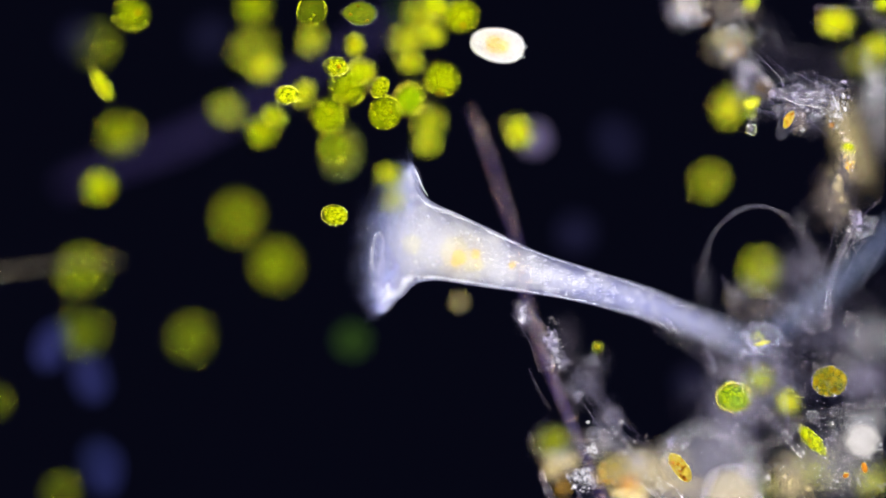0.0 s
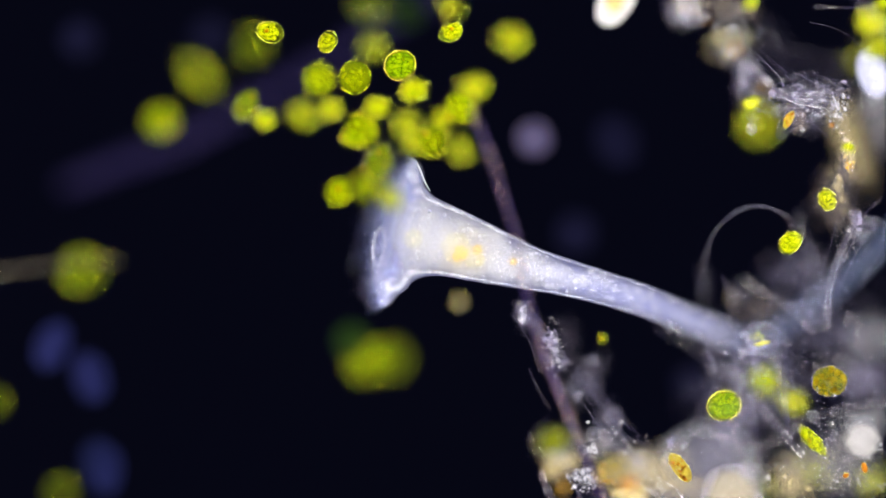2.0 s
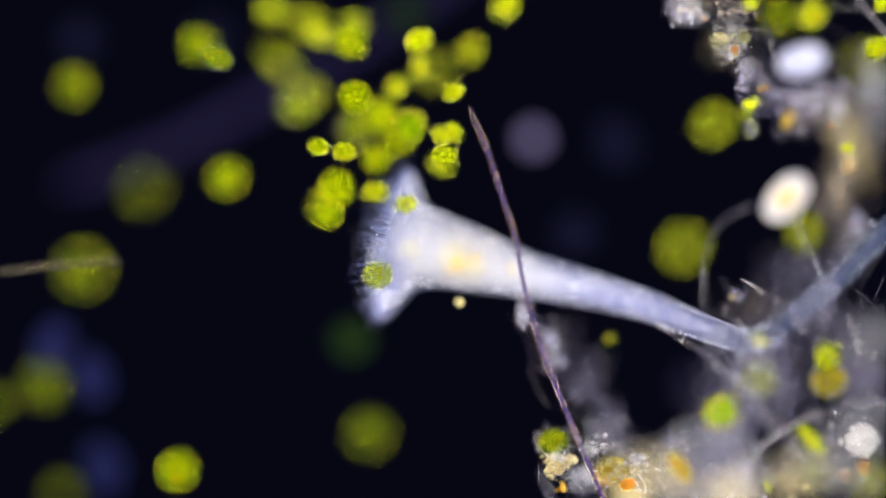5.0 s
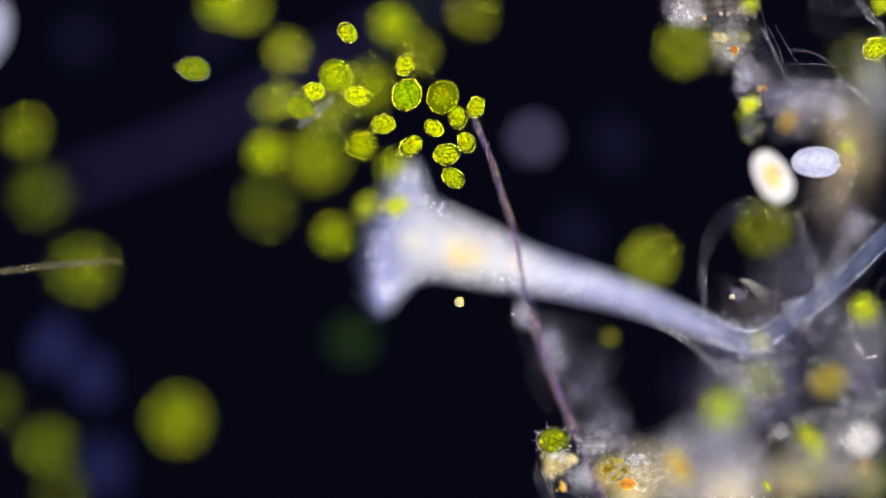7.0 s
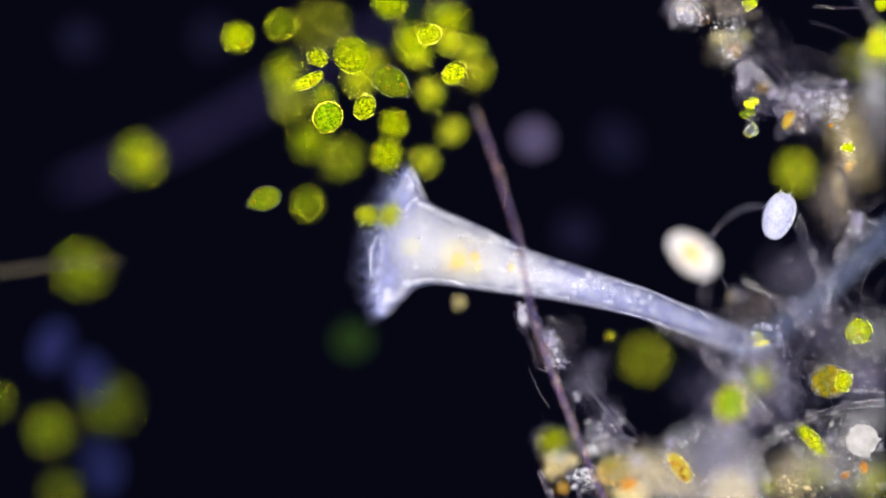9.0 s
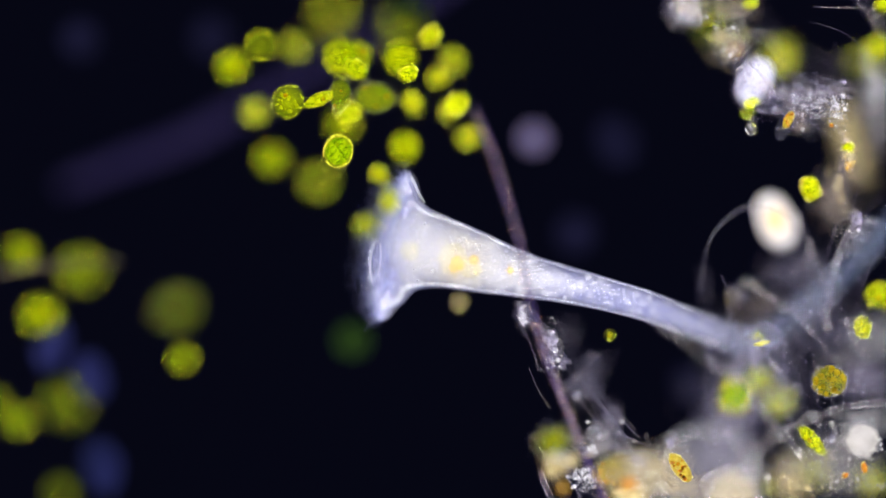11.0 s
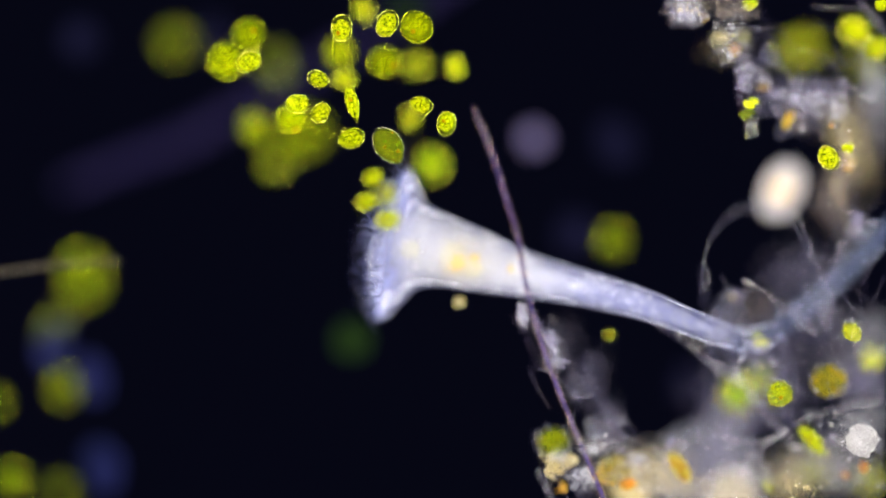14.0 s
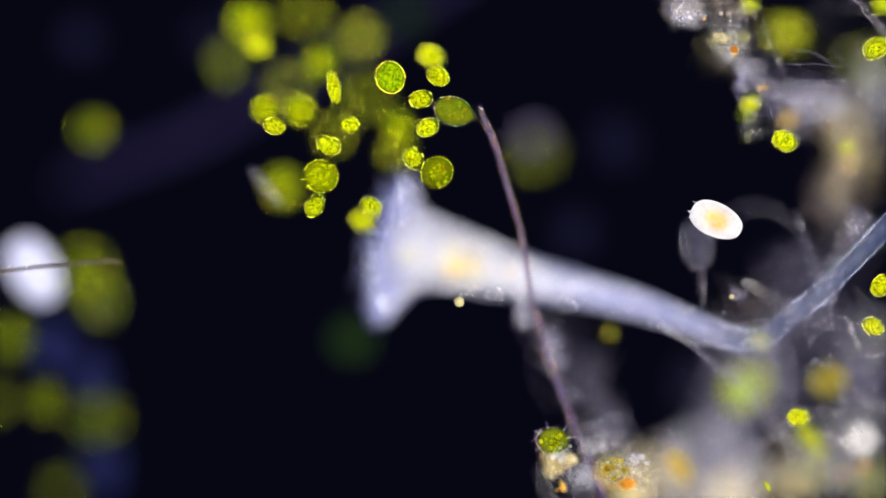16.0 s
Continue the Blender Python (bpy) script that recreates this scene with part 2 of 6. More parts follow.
def blob(radius, detail=3, rough=0.0, freq=2.0, stretch=(1, 1, 1), seed=0.0, offset=(0, 0, 0), bm=None):
    """A rounded body of one unit or so with an uneven skin."""
    bm = bm or bmesh.new()
    made = bmesh.ops.create_icosphere(bm, subdivisions=detail, radius=1)["verts"]
    for v in made:
        p = v.co.copy()
        k = radius * (1 + rough * noise.noise(p * freq + Vector((seed, seed * 1.7, -seed))))
        v.co = Vector((p.x * k * stretch[0] + offset[0], p.y * k * stretch[1] + offset[1], p.z * k * stretch[2] + offset[2]))
    return bm


def spline(rows, per=6):
    """Points on a smooth line through the rows."""
    P = [np.array(r, float) for r in rows]
    P = [2 * P[0] - P[1]] + P + [2 * P[-1] - P[-2]]
    out = []
    for a, b, c, d in zip(P, P[1:], P[2:], P[3:]):
        for k in range(per):
            t = k / per
            out.append(0.5 * (2 * b + (c - a) * t + (2 * a - 5 * b + 4 * c - d) * t * t + (3 * b - a - 3 * c + d) * t ** 3))
    out.append(P[-2])
    return out


def sweep(rows, n=16, per=6, ribs=0.0, closed=True, origin=Vector(), bm=None, wobble=0.0, flat=1.0):
    """A tube along rows of x, y, z and radius in micrometres (z in metres)."""
    bm = bm or bmesh.new()
    line = spline(rows, per)
    pts = [at(*p[:3]) - origin for p in line]
    rings = []
    for i, p in enumerate(line):
        d = (pts[min(i + 1, len(pts) - 1)] - pts[max(i - 1, 0)]).normalized()
        s = d.cross(Vector((0, 0, 1))).normalized()
        u = s.cross(d)
        ring = []
        for k in range(n):
            a = 2 * math.pi * k / n
            r = p[3] / 1000 * (1 + (ribs if k % 2 else -ribs))
            if wobble:
                r *= 1 + wobble * noise.noise(pts[i] * 60 + Vector((math.cos(a), math.sin(a), 0)))
            ring.append(bm.verts.new(pts[i] + (s * math.cos(a) + u * flat * math.sin(a)) * r))
        rings.append(ring)
    for a, b in zip(rings, rings[1:]):
        for k in range(n):
            bm.faces.new((a[k], a[(k + 1) % n], b[(k + 1) % n], b[k]))
    if closed:
        bm.faces.new(rings[0][::-1])
        bm.faces.new(rings[-1])
    return bm


def empty(name, m, label, category, group="", kind=""):
    ob = new(name)
    ob.matrix_basis = m
    ob.empty_display_size = 0.02
    return tagged(ob, label, category, group, kind)


ICO = bmesh.new()
bmesh.ops.create_icosphere(ICO, subdivisions=1, radius=1)
ICO_V = np.array([v.co[:] for v in ICO.verts])
ICO_F = np.array([[v.index for v in f.verts] for f in ICO.faces])
ICO.free()
ICO = bmesh.new()
bmesh.ops.create_icosphere(ICO, subdivisions=2, radius=1)
ICO2_V = np.array([v.co[:] for v in ICO.verts])
ICO2_F = np.array([[v.index for v in f.verts] for f in ICO.faces])
ICO.free()


def specks(name, centres, sizes, material, rng, fine=False, stretch=0.3):
    """Many small uneven grains in one mesh."""
    V, F = (ICO2_V, ICO2_F) if fine else (ICO_V, ICO_F)
    n = len(centres)
    verts = np.repeat(V[None], n, 0) * (1 + 0.25 * rng.standard_normal((n, len(V), 1)).clip(-1.5, 1.5) * (0.4 if fine else 1))
    verts = verts * np.exp(stretch * rng.standard_normal((n, 1, 3))) * np.asarray(sizes)[:, None, None]
    ax = rng.standard_normal((n, 3, 3))
    q, _ = np.linalg.qr(ax)
    verts = np.einsum("nij,nkj->nki", q, verts) + np.asarray(centres)[:, None]
    faces = F[None] + (np.arange(n) * len(V))[:, None, None]
    me = bpy.data.meshes.new(name)
    me.from_pydata(verts.reshape(-1, 3).tolist(), [], faces.reshape(-1, 3).tolist())
    me.polygons.foreach_set("use_smooth", [True] * len(me.polygons))
    me.materials.append(material)
    return new(name, me)


def cloud(x, y, z, rx, ry, rz, cover, size, material, label, seed, turn=0.0, clumpy=0.62, name="detritus_clump", category="detritus"):
    """A loose heap of grains round a place; rx, ry and size in micrometres, rz in metres; cover: how thickly it lies."""
    rng = np.random.default_rng(seed)
    if size > 2.3:
        size *= 0.45
    if abs(z) > 0.07 and z < 0.1:
        size *= 0.6
    n = int(min(5200, max(24, cover * 1.1 * rx * ry / size ** 2)))
    heart = rng.standard_normal((max(3, n // 22), 3)) * 0.55
    p = heart[rng.integers(0, len(heart), n)] * clumpy + rng.standard_normal((n, 3)) * (0.62 - 0.3 * clumpy)
    far = np.linalg.norm(p, axis=1, keepdims=True) + 1e-6
    p = p * 1.8 * np.tanh(far / 1.8) / far
    c, s = math.cos(math.radians(turn)), math.sin(math.radians(turn))
    px, py = p[:, 0] * rx, p[:, 1] * ry
    o = at(x, y, z)
    xyz = np.stack([o.x + (px * c - py * s) / 1000, o.y + (px * s + py * c) / 1000, o.z + p[:, 2] * rz], 1)
    ob = specks(name, xyz, size / 1000 * np.exp(0.55 * rng.standard_normal(n)), material, rng)
    return tagged(ob, label, category, kind="stuff")


def swim(k, rows, spin=35.0):
    """Poses along rows of seconds, x, y in micrometres and height in thousandths, with a slow turning of its own."""
    rng = random.Random(k * 7 + 1)
    a, tilt = rng.uniform(0, 360), rng.uniform(-25, 25)
    out = []
    for t, x, y, z in rows:
        a += rng.uniform(-spin, spin)
        tilt = max(-40, min(40, tilt + rng.uniform(-20, 20)))
        p = seen(t, x, y, z)
        out.append((t, pose(p.x, p.y, p.z, tilt, tilt * 0.5, a)))
    return out


def turned(rows):
    """Poses from rows of seconds, x, y, height and the angle about the line of sight."""
    out = []
    for t, x, y, z, a in rows:
        p = seen(t, x, y, z)
        out.append((t, pose(p.x, p.y, p.z, 0, 0, a)))
    return out


# ---- the trumpet animal ----
FOOT = at(1320, 612, 0.09)
AXIS = [(715, 425, 0, 116), (722, 427, 0, 104), (735, 427, 0, 85), (752, 429, 0, 72), (787, 436, 0, 62), (841, 452, 0, 54), (892, 468, 0, 45), (945, 483, 0, 37), (1000, 496, 0, 32.5),
        (1060, 512, 0.01, 29.5), (1137, 535, 0.03, 27), (1200, 560, 0.055, 25), (1270, 588, 0.09, 23), (1310, 602, 0.115, 21), (1348, 600, 0.13, 19), (1400, 566, 0.145, 18), (1480, 503, 0.15, 17.5), (1575, 410, 0.15, 17),
        (1650, 333, 0.15, 16)]


def trumpet():
    me = empty("trumpet_ciliate", Matrix.Translation(FOOT), "lilac-white translucent trumpet-shaped ciliate with a bent stalk, held in debris", "ciliate")
    # rim axes: the mouth faces away from the stalk and a little down
    mid = at(707, 424, 0.0) - FOOT
    out_dir = Vector((-0.97, 0.2, -0.14)).normalized()
    up = (Vector((0.2, 0.98, 0)) - out_dir * out_dir.dot(Vector((0.2, 0.98, 0)))).normalized()
    side = out_dir.cross(up)
    bm = bmesh.new()
    line = spline(AXIS, 6)
    pts = [at(*p[:3]) - FOOT for p in line]
    n = 72
    rings = [[bm.verts.new(mid + (up * math.cos(2 * math.pi * k / n) + side * math.sin(2 * math.pi * k / n)) * (0.131 + 0.003 * math.sin(k * 1.3))) for k in range(n)]]
    for i, p in enumerate(line):
        d = (pts[max(i - 1, 0)] - pts[min(i + 1, len(pts) - 1)]).normalized()
        k0 = max(0.0, 1 - i / 28)
        d = (d * (1 - k0) + out_dir * k0).normalized()
        u = (up - d * d.dot(up)).normalized()
        s = d.cross(u)
        rings.append([bm.verts.new(pts[i] + (u * math.cos(2 * math.pi * k / n) + s * math.sin(2 * math.pi * k / n)) * p[3] / 1000
                      * (1.012 if k % 2 else 0.988) * (1 + 0.025 * noise.noise(pts[i] * 14 + Vector((k * 0.2, 0, 0))))) for k in range(n)])
    cut = next(i for i, p in enumerate(line) if p[0] > 1300) + 1
    for a, b in zip(rings[:cut], rings[1:cut]):
        for k in range(n):
            bm.faces.new((a[k], a[(k + 1) % n], b[(k + 1) % n], b[k]))
    tail = bmesh.new()
    tail_rings = [[tail.verts.new(v.co) for v in ring] for ring in rings[cut - 1:]]
    for a, b in zip(tail_rings, tail_rings[1:]):
        for k in range(n):
            tail.faces.new((a[k], a[(k + 1) % n], b[(k + 1) % n], b[k]))
    bmesh.ops.delete(bm, geom=[v for v in bm.verts if not v.link_faces], context="VERTS")
    part("pellicle", bm, PELLICLE, me, "striped translucent lilac outer skin")
    part("stalk", tail, STALK, me, "thin clear bluish stalk with bright edges")
    # frontal field, a low dome with a pit
    bm = bmesh.new()
    rings = []
    for r, lift in ((0.130, 0.0), (0.118, 0.012), (0.095, 0.026), (0.065, 0.036), (0.035, 0.036), (0.01, 0.03)):
        rings.append([bm.verts.new(mid + (up * math.cos(2 * math.pi * k / 48) + side * math.sin(2 * math.pi * k / 48)) * r + out_dir *
                      (lift * (0.55 - 0.45 * math.cos(2 * math.pi * k / 48)))) for k in range(48)])
    for a, b in zip(rings, rings[1:]):
        for k in range(48):
            bm.faces.new((a[k], b[k], b[(k + 1) % 48], a[(k + 1) % 48]))
    part("frontal_field", bm, FIELD, me, "lilac domed skin across the mouth")
    # funnel of the gullet inside the bell
    bm = bmesh.new()
    rings = []
    for x, y, r in ((709, 424, 0.127), (716, 424, 0.108), (726, 424, 0.090), (740, 424, 0.074), (760, 426, 0.058), (785, 431, 0.04), (810, 437, 0.02)):
        c = at(x, y, 0) - FOOT
        rings.append([bm.verts.new(c + (up * math.cos(2 * math.pi * k / 48) + side * math.sin(2 * math.pi * k / 48)) * r * (1 + 0.04 * noise.noise(Vector((x * 0.1, k * 0.4, 2))))) for k in range(48)])
    for a, b in zip(rings, rings[1:]):
        for k in range(48):
            bm.faces.new((a[k], b[k], b[(k + 1) % 48], a[(k + 1) % 48]))
    part("gullet", bm, FIELD, me, "pale funnel-shaped lining of the mouth")
    # thick lip that carries the membranelles
    bm = bmesh.new()
    rings = []
    for k in range(96):
        a = 2 * math.pi * k / 96
        rad = up * math.cos(a) + side * math.sin(a)
        c = mid + rad * 0.129
        rings.append([bm.verts.new(c + (rad * math.cos(q * math.pi / 3) + out_dir * math.sin(q * math.pi / 3)) * (0.0032 if k % 2 else 0.0024)) for q in range(6)])
    for k in range(96):
        a, b = rings[k], rings[(k + 1) % 96]
        for q in range(6):
            bm.faces.new((a[q], a[(q + 1) % 6], b[(q + 1) % 6], b[q]))
    lip = part("lip", bm, FIELD, me, "pale thickened rim of the mouth")
    rng = random.Random(4)
    bm = bmesh.new()

    def hair(base, way, length, r, bend):
        prev = None
        for q in range(5):
            c = base + way * length * q / 4 + bend * (q / 4) ** 2 * length
            rr = r * (1 - 0.21 * q)
            s = way.orthogonal().normalized()
            u = way.cross(s)
            ring = [bm.verts.new(c + (s * math.cos(w * 2.094) + u * math.sin(w * 2.094)) * rr) for w in range(3)]
            if prev:
                for w in range(3):
                    bm.faces.new((prev[w], prev[(w + 1) % 3], ring[(w + 1) % 3], ring[w]))
            prev = ring

    for k in range(620):
        a = 2 * math.pi * (k + rng.uniform(-0.9, 0.9)) / 620
        rad = up * math.cos(a) + side * math.sin(a)
        way = (rad * rng.uniform(0.1, 0.7) + out_dir + up * rng.uniform(-0.25, 0.25)).normalized()
        low = 1.1 if -0.75 < math.cos(a) < 0.3 else 0.55
        hair(mid + rad * rng.uniform(0.118, 0.131), way, rng.uniform(0.008, 0.032) * low, rng.uniform(0.0002, 0.0004), up * rng.uniform(-0.8, 0.5))
    part("membranelle_fringe", bm, CILIA, lip, "fringe of fine pale cilia round the mouth")
    bm = bmesh.new()
    for k in range(1500):
        a = 2 * math.pi * (k + rng.uniform(-0.9, 0.9)) / 1500
        rad = up * math.cos(a) + side * math.sin(a)
        way = (rad * rng.uniform(-0.1, 1.1) + out_dir + up * rng.uniform(-0.4, 0.4)).normalized()
        hair(mid + rad * rng.uniform(0.06, 0.131), way, rng.uniform(0.03, 0.075) * (1 - 0.6 * abs(math.cos(a)) ** 3), rng.uniform(0.0002, 0.0004), up * rng.uniform(-0.6, 0.6))
    part("outer_cilia", bm, FINE_CILIA, lip, "soft bluish veil of beating cilia")
    # short body cilia
    bm = bmesh.new()
    for k in range(700):
        i = rng.randrange(14, 80)
        p = line[i]
        a = rng.uniform(0, 2 * math.pi)
        d = (pts[i + 1] - pts[i - 1]).normalized()
        s = d.cross(Vector((0, 0, 1))).normalized()
        way = s * math.cos(a) + s.cross(d) * math.sin(a)
        hair(pts[i] + way * p[3] / 1000 * 0.99, (way - d * 0.5).normalized(), rng.uniform(0.002, 0.0045), 0.00018, Vector())
    tagged(part("body_cilia", bm, CILIA, me, "short pale hairs on the skin"), kind="stuff")
    # inner substance
    inner = [(688, 436, 0, 6), (694, 434, 0, 26), (704, 432, 0, 44), (720, 430, 0, 56), (745, 430, 0, 60), (790, 437, 0, 56), (841, 452, 0, 49), (892, 468, 0, 40), (940, 481, 0, 31), (990, 493, 0, 22), (1040, 506, 0, 8)]
    core = part("endoplasm", sweep(inner, 32, 6, origin=FOOT, wobble=0.2), ENDOPLASM, me, "cloudy white inner body")
    heart = [(722, 434, 0, 5), (730, 433, 0, 22), (748, 432, 0, 38), (775, 435, 0, 44), (815, 445, 0, 42), (860, 458, 0, 36), (905, 472, 0, 28), (950, 484, 0, 18), (990, 493, 0, 6)]
    part("endoplasm_heart", sweep(heart, 32, 6, origin=FOOT, wobble=0.35), ENDOPLASM, core, "denser white heart of the body")
    part("stalk_plasm", sweep([(950, 485, 0, 10), (985, 493, 0, 22), (1020, 502, 0, 23), (1100, 524, 0.018, 21), (1170, 548, 0.042, 18), (1230, 572, 0.07, 12), (1260, 584, 0.085, 5)], 32, 6, origin=FOOT, wobble=0.15),
         STEM_PLASM, core, "granular pale plasm of the stalk")
    g = np.random.default_rng(8)
    cs, ss = [], []
    for k in range(420):
        w = g.random()
        i = int(24 + 36 * w) if k % 4 else int(10 + 22 * w)
        p = line[i]
        a, q = g.uniform(0, 2 * math.pi), math.sqrt(g.random()) * (0.8 if k % 4 else 0.85)
        d = (pts[i + 1] - pts[i - 1]).normalized()
        s = d.cross(Vector((0, 0, 1))).normalized()
        c = pts[i] + (s * math.cos(a) + s.cross(d) * math.sin(a)) * p[3] / 1000 * q + d * g.uniform(-0.008, 0.008)
        cs.append(c[:])
        ss.append(0.0012 * math.exp(0.5 * g.standard_normal()))
    gr = specks("granules", cs, ss, GRANULE, g, fine=False, stretch=0.12)
    gr.parent = core
    tagged(gr, "white granules packed along the stalk", kind="stuff")
    for k in range(80):
        i = int(25 + 38 * (k + g.random()) / 80)
        p = line[i]
        off, r = max(-0.68, min(0.68, g.normal(0, 0.42))) * p[3] / 1000, g.uniform(0.003, 0.0075)
        c = pts[i] + Vector((0.25 * off, off, p[3] / 1000 * g.uniform(0.3, 0.62)))
        part("vesicle", blob(r, 2, 0.15, 2, (1.1, 0.95, 1), k, c), VESICLE, core)
    # food vacuoles; the pale blobs are a soft yellow glow added round them
    for x, y, z, r, m in ((812, 455, 0.016, 12, VACUOLE), (806, 463, 0.016, 8, VACUOLE), (842, 450, 0.016, 8.5, VACUOLE), (849, 470, 0.016, 8, VACUOLE_GLOW), (906, 470, 0.016, 6, VACUOLE), (804, 448, 0.01, 26, VACUOLE_GLOW), (728, 432, 0.03, 16, VACUOLE_GLOW), (836, 462, 0.01, 18, VACUOLE_GLOW)):
        part("food_vacuole", blob(r / 1000, 4, 0.25, 1.6, (1.0, 1.05, 0.7), x, at(x, y, z) - FOOT), m, core, "round yellow food vacuole, the pale ones its added glow")
    for x, y, r in ((832, 412, 8), (838, 424, 6), (846, 416, 5), (868, 428, 5), (884, 500, 5)):
        part("clear_vacuole", blob(r / 1000, 3, 0.1, 2, (1, 1, 1), 3, at(x, y, 0.03) - FOOT), VESICLE, core, "clear ringed vacuole")
    part("contractile_vacuole", blob(0.0125, 3, 0.1, 2, (1, 3.5, 1), 5, at(668, 452, 0.015) - FOOT), CLEAR, me, "large clear vacuole beside the mouth")
    # edge glint of the clear vacuole, drawn as a loop of white thread
    ring = [(668 + 9 * math.cos(q) + 3.5 * math.sin(q), 447 - 34 * math.sin(q), 0.02, 0.9) for q in np.linspace(0, 2 * math.pi, 17)]
    part("vacuole_rim", sweep(ring, 6, 3, closed=False, origin=FOOT), GRANULE, me, "thin white thread standing in for the glint round the clear vacuole")
    # thin folds of the mouth's edge
    for fold in (((690, 402), (674, 408), (661, 422), (655, 450), (656, 485), (664, 512), (676, 534), (686, 548)),
                 ((688, 412), (694, 440), (692, 475), (686, 510), (686, 546))):
        part("lip_fold", sweep([(x, y, 0.004, 0.6) for x, y in fold], 6, 5, origin=FOOT), VESICLE, lip, "thin bright fold of the lip")
    part("mouth_ridge", sweep([(733, 299, 0.0, 0.8), (740, 312, 0.0, 1.2), (747, 330, 0.0, 1.1), (757, 347, 0.0, 0.6)], 6, 5, origin=FOOT), GRANULE, lip, "bright upper corner of the lip")
    return me


trumpet_animal = trumpet()


# ---- filaments ----
def filament(rows, label, n=20, sheath=True, core=PURPLE, skin=PURPLE_EDGE, name="algal_filament", category="filament", rough=0.025):
    o = at(*rows[0][:3])
    me = empty(name, Matrix.Translation(o), label, category)
    part("core", sweep([(x, y, z, r * 0.8) for x, y, z, r in rows], n, 6, origin=o, wobble=rough), core, me)
    if sheath:
        part("sheath", sweep(rows, n, 6, origin=o, wobble=rough), skin, me, "pale glossy sheath")
    return me


purple_filament = filament([(1080, 910, 0.08, 5.1), (1040, 815, 0.08, 5.1), (1000, 720, 0.082, 5.1), (965, 630, 0.09, 5.1), (938, 540, 0.1, 5.1), (925, 480, 0.105, 5.1), (915, 420, 0.11, 5.1), (893, 350, 0.115, 4.9), (868, 270, 0.12, 4.8), (845, 215, 0.12, 4.2), (836, 190, 0.12, 2.9)], "long purple-brown algal filament with a pale sheath across the water")
filament([(212, 465, 0.165, 3), (195, 462, 0.165, 4.5), (150, 465, 0.165, 5), (80, 471, 0.165, 5.5), (0, 481, 0.165, 5.5), (-60, 487, 0.165, 5.5)], "short brown algal filament with a blunt free end", core=BROWN_CORE, skin=BROWN_SKIN)
# deep filament: the dimming by depth is put into its dark purple
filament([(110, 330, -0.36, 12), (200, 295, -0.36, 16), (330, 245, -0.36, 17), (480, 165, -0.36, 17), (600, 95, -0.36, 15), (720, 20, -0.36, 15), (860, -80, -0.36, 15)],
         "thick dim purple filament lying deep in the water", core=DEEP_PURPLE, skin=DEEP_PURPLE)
# hollow straws and threads in the debris
def straw(rows, label):
    return filament(rows, label, 20, core=STRAW_CORE, skin=STRAW_SKIN, name="hollow_straw", category="fibre", rough=0.02)


straw([(1295, 655, 0.03, 6), (1330, 700, 0.025, 6), (1370, 750, 0.02, 6), (1420, 805, 0.0, 6)], "clear hollow straw with bright edges among debris")
straw([(1165, 575, 0.13, 4), (1230, 615, 0.13, 4.6), (1310, 685, 0.12, 4.6)], "clear hollow straw under the stalk")
straw([(1316, 495, 0.11, 2.2), (1345, 513, 0.065, 2.6), (1390, 545, 0.04, 2.8), (1440, 590, 0.0, 2.6)], "pale hollow rod leaning in the debris")
straw([(1295, 890, 0.14, 4), (1330, 815, 0.13, 4.6), (1375, 772, 0.09, 4.8), (1440, 738, 0.05, 5), (1510, 718, 0.03, 5), (1590, 710, 0.02, 5)], "curved lilac straw bent over the debris")
straw([(1512, 395, 0.0, 4), (1490, 440, 0.0, 5), (1470, 500, -0.01, 5), (1462, 580, -0.03, 4.5)], "dull lilac rod with a frayed top")
straw([(1310, 640, 0.04, 3), (1316, 610, 0.05, 3), (1318, 585, 0.06, 3)], "fine clear needle by the foot of the stalk")
straw([(1500, 560, 0.13, 3), (1532, 628, 0.13, 3), (1580, 618, 0.13, 3)], "thin bent thread in the debris")
straw([(955, 835, 0.02, 4), (975, 880, 0.02, 5), (990, 910, 0.02, 5)], "short blue-lilac fibre at the edge of the debris")
straw([(1327, 112, 0.01, 3.5), (1345, 131, 0.0, 4.5), (1366, 154, 0.0, 5), (1400, 175, 0.0, 5.5), (1430, 183, 0.0, 5.5), (1454, 187, 0.0, 5)], "curved lilac straw in a granular tuft")
straw([(1322, 108, 0.03, 4), (1345, 130, 0.03, 4), (1368, 150, 0.03, 4)], "slim clear needle in a granular tuft")
straw([(1312, 120, 0.03, 4), (1316, 150, 0.03, 5)], "short clear needle on the debris")
straw([(1410, 372, 0.085, 2.6), (1430, 425, 0.085, 2.8), (1450, 480, 0.085, 2.8), (1466, 515, 0.085, 2.8)], "thin clear thread running into the debris")
straw([(1510, -20, 0.12, 5), (1545, 30, 0.12, 5), (1600, 90, 0.12, 5)], "lilac fibre at the margin of the debris")


def veil(rows, label, material=FAINT):
    o = at(*rows[0][:3])
    me = empty("loop_fibre", Matrix.Translation(o), label, "fibre")
    part("band", sweep([(x, y, z, r * 0.42) for x, y, z, r in rows], 12, 6, origin=o, flat=0.35), material, me)
    for off in (-1, 1):
        part("strand", sweep([(x + off * r * 0.6, y, z, 0.22) for x, y, z, r in rows], 5, 6, origin=o), D_LILAC, me)
    return me


veil([(1240, 520, 0.09, 2), (1247, 460, 0.06, 3), (1262, 415, 0.02, 5), (1300, 377, -0.02, 9), (1345, 365, -0.02, 9), (1390, 382, 0.03, 7), (1415, 415, 0.07, 5), (1440, 480, 0.1, 5), (1452, 520, 0.1, 5)],
     "faint transparent fibre bent into an arch", )
rng = random.Random(21)
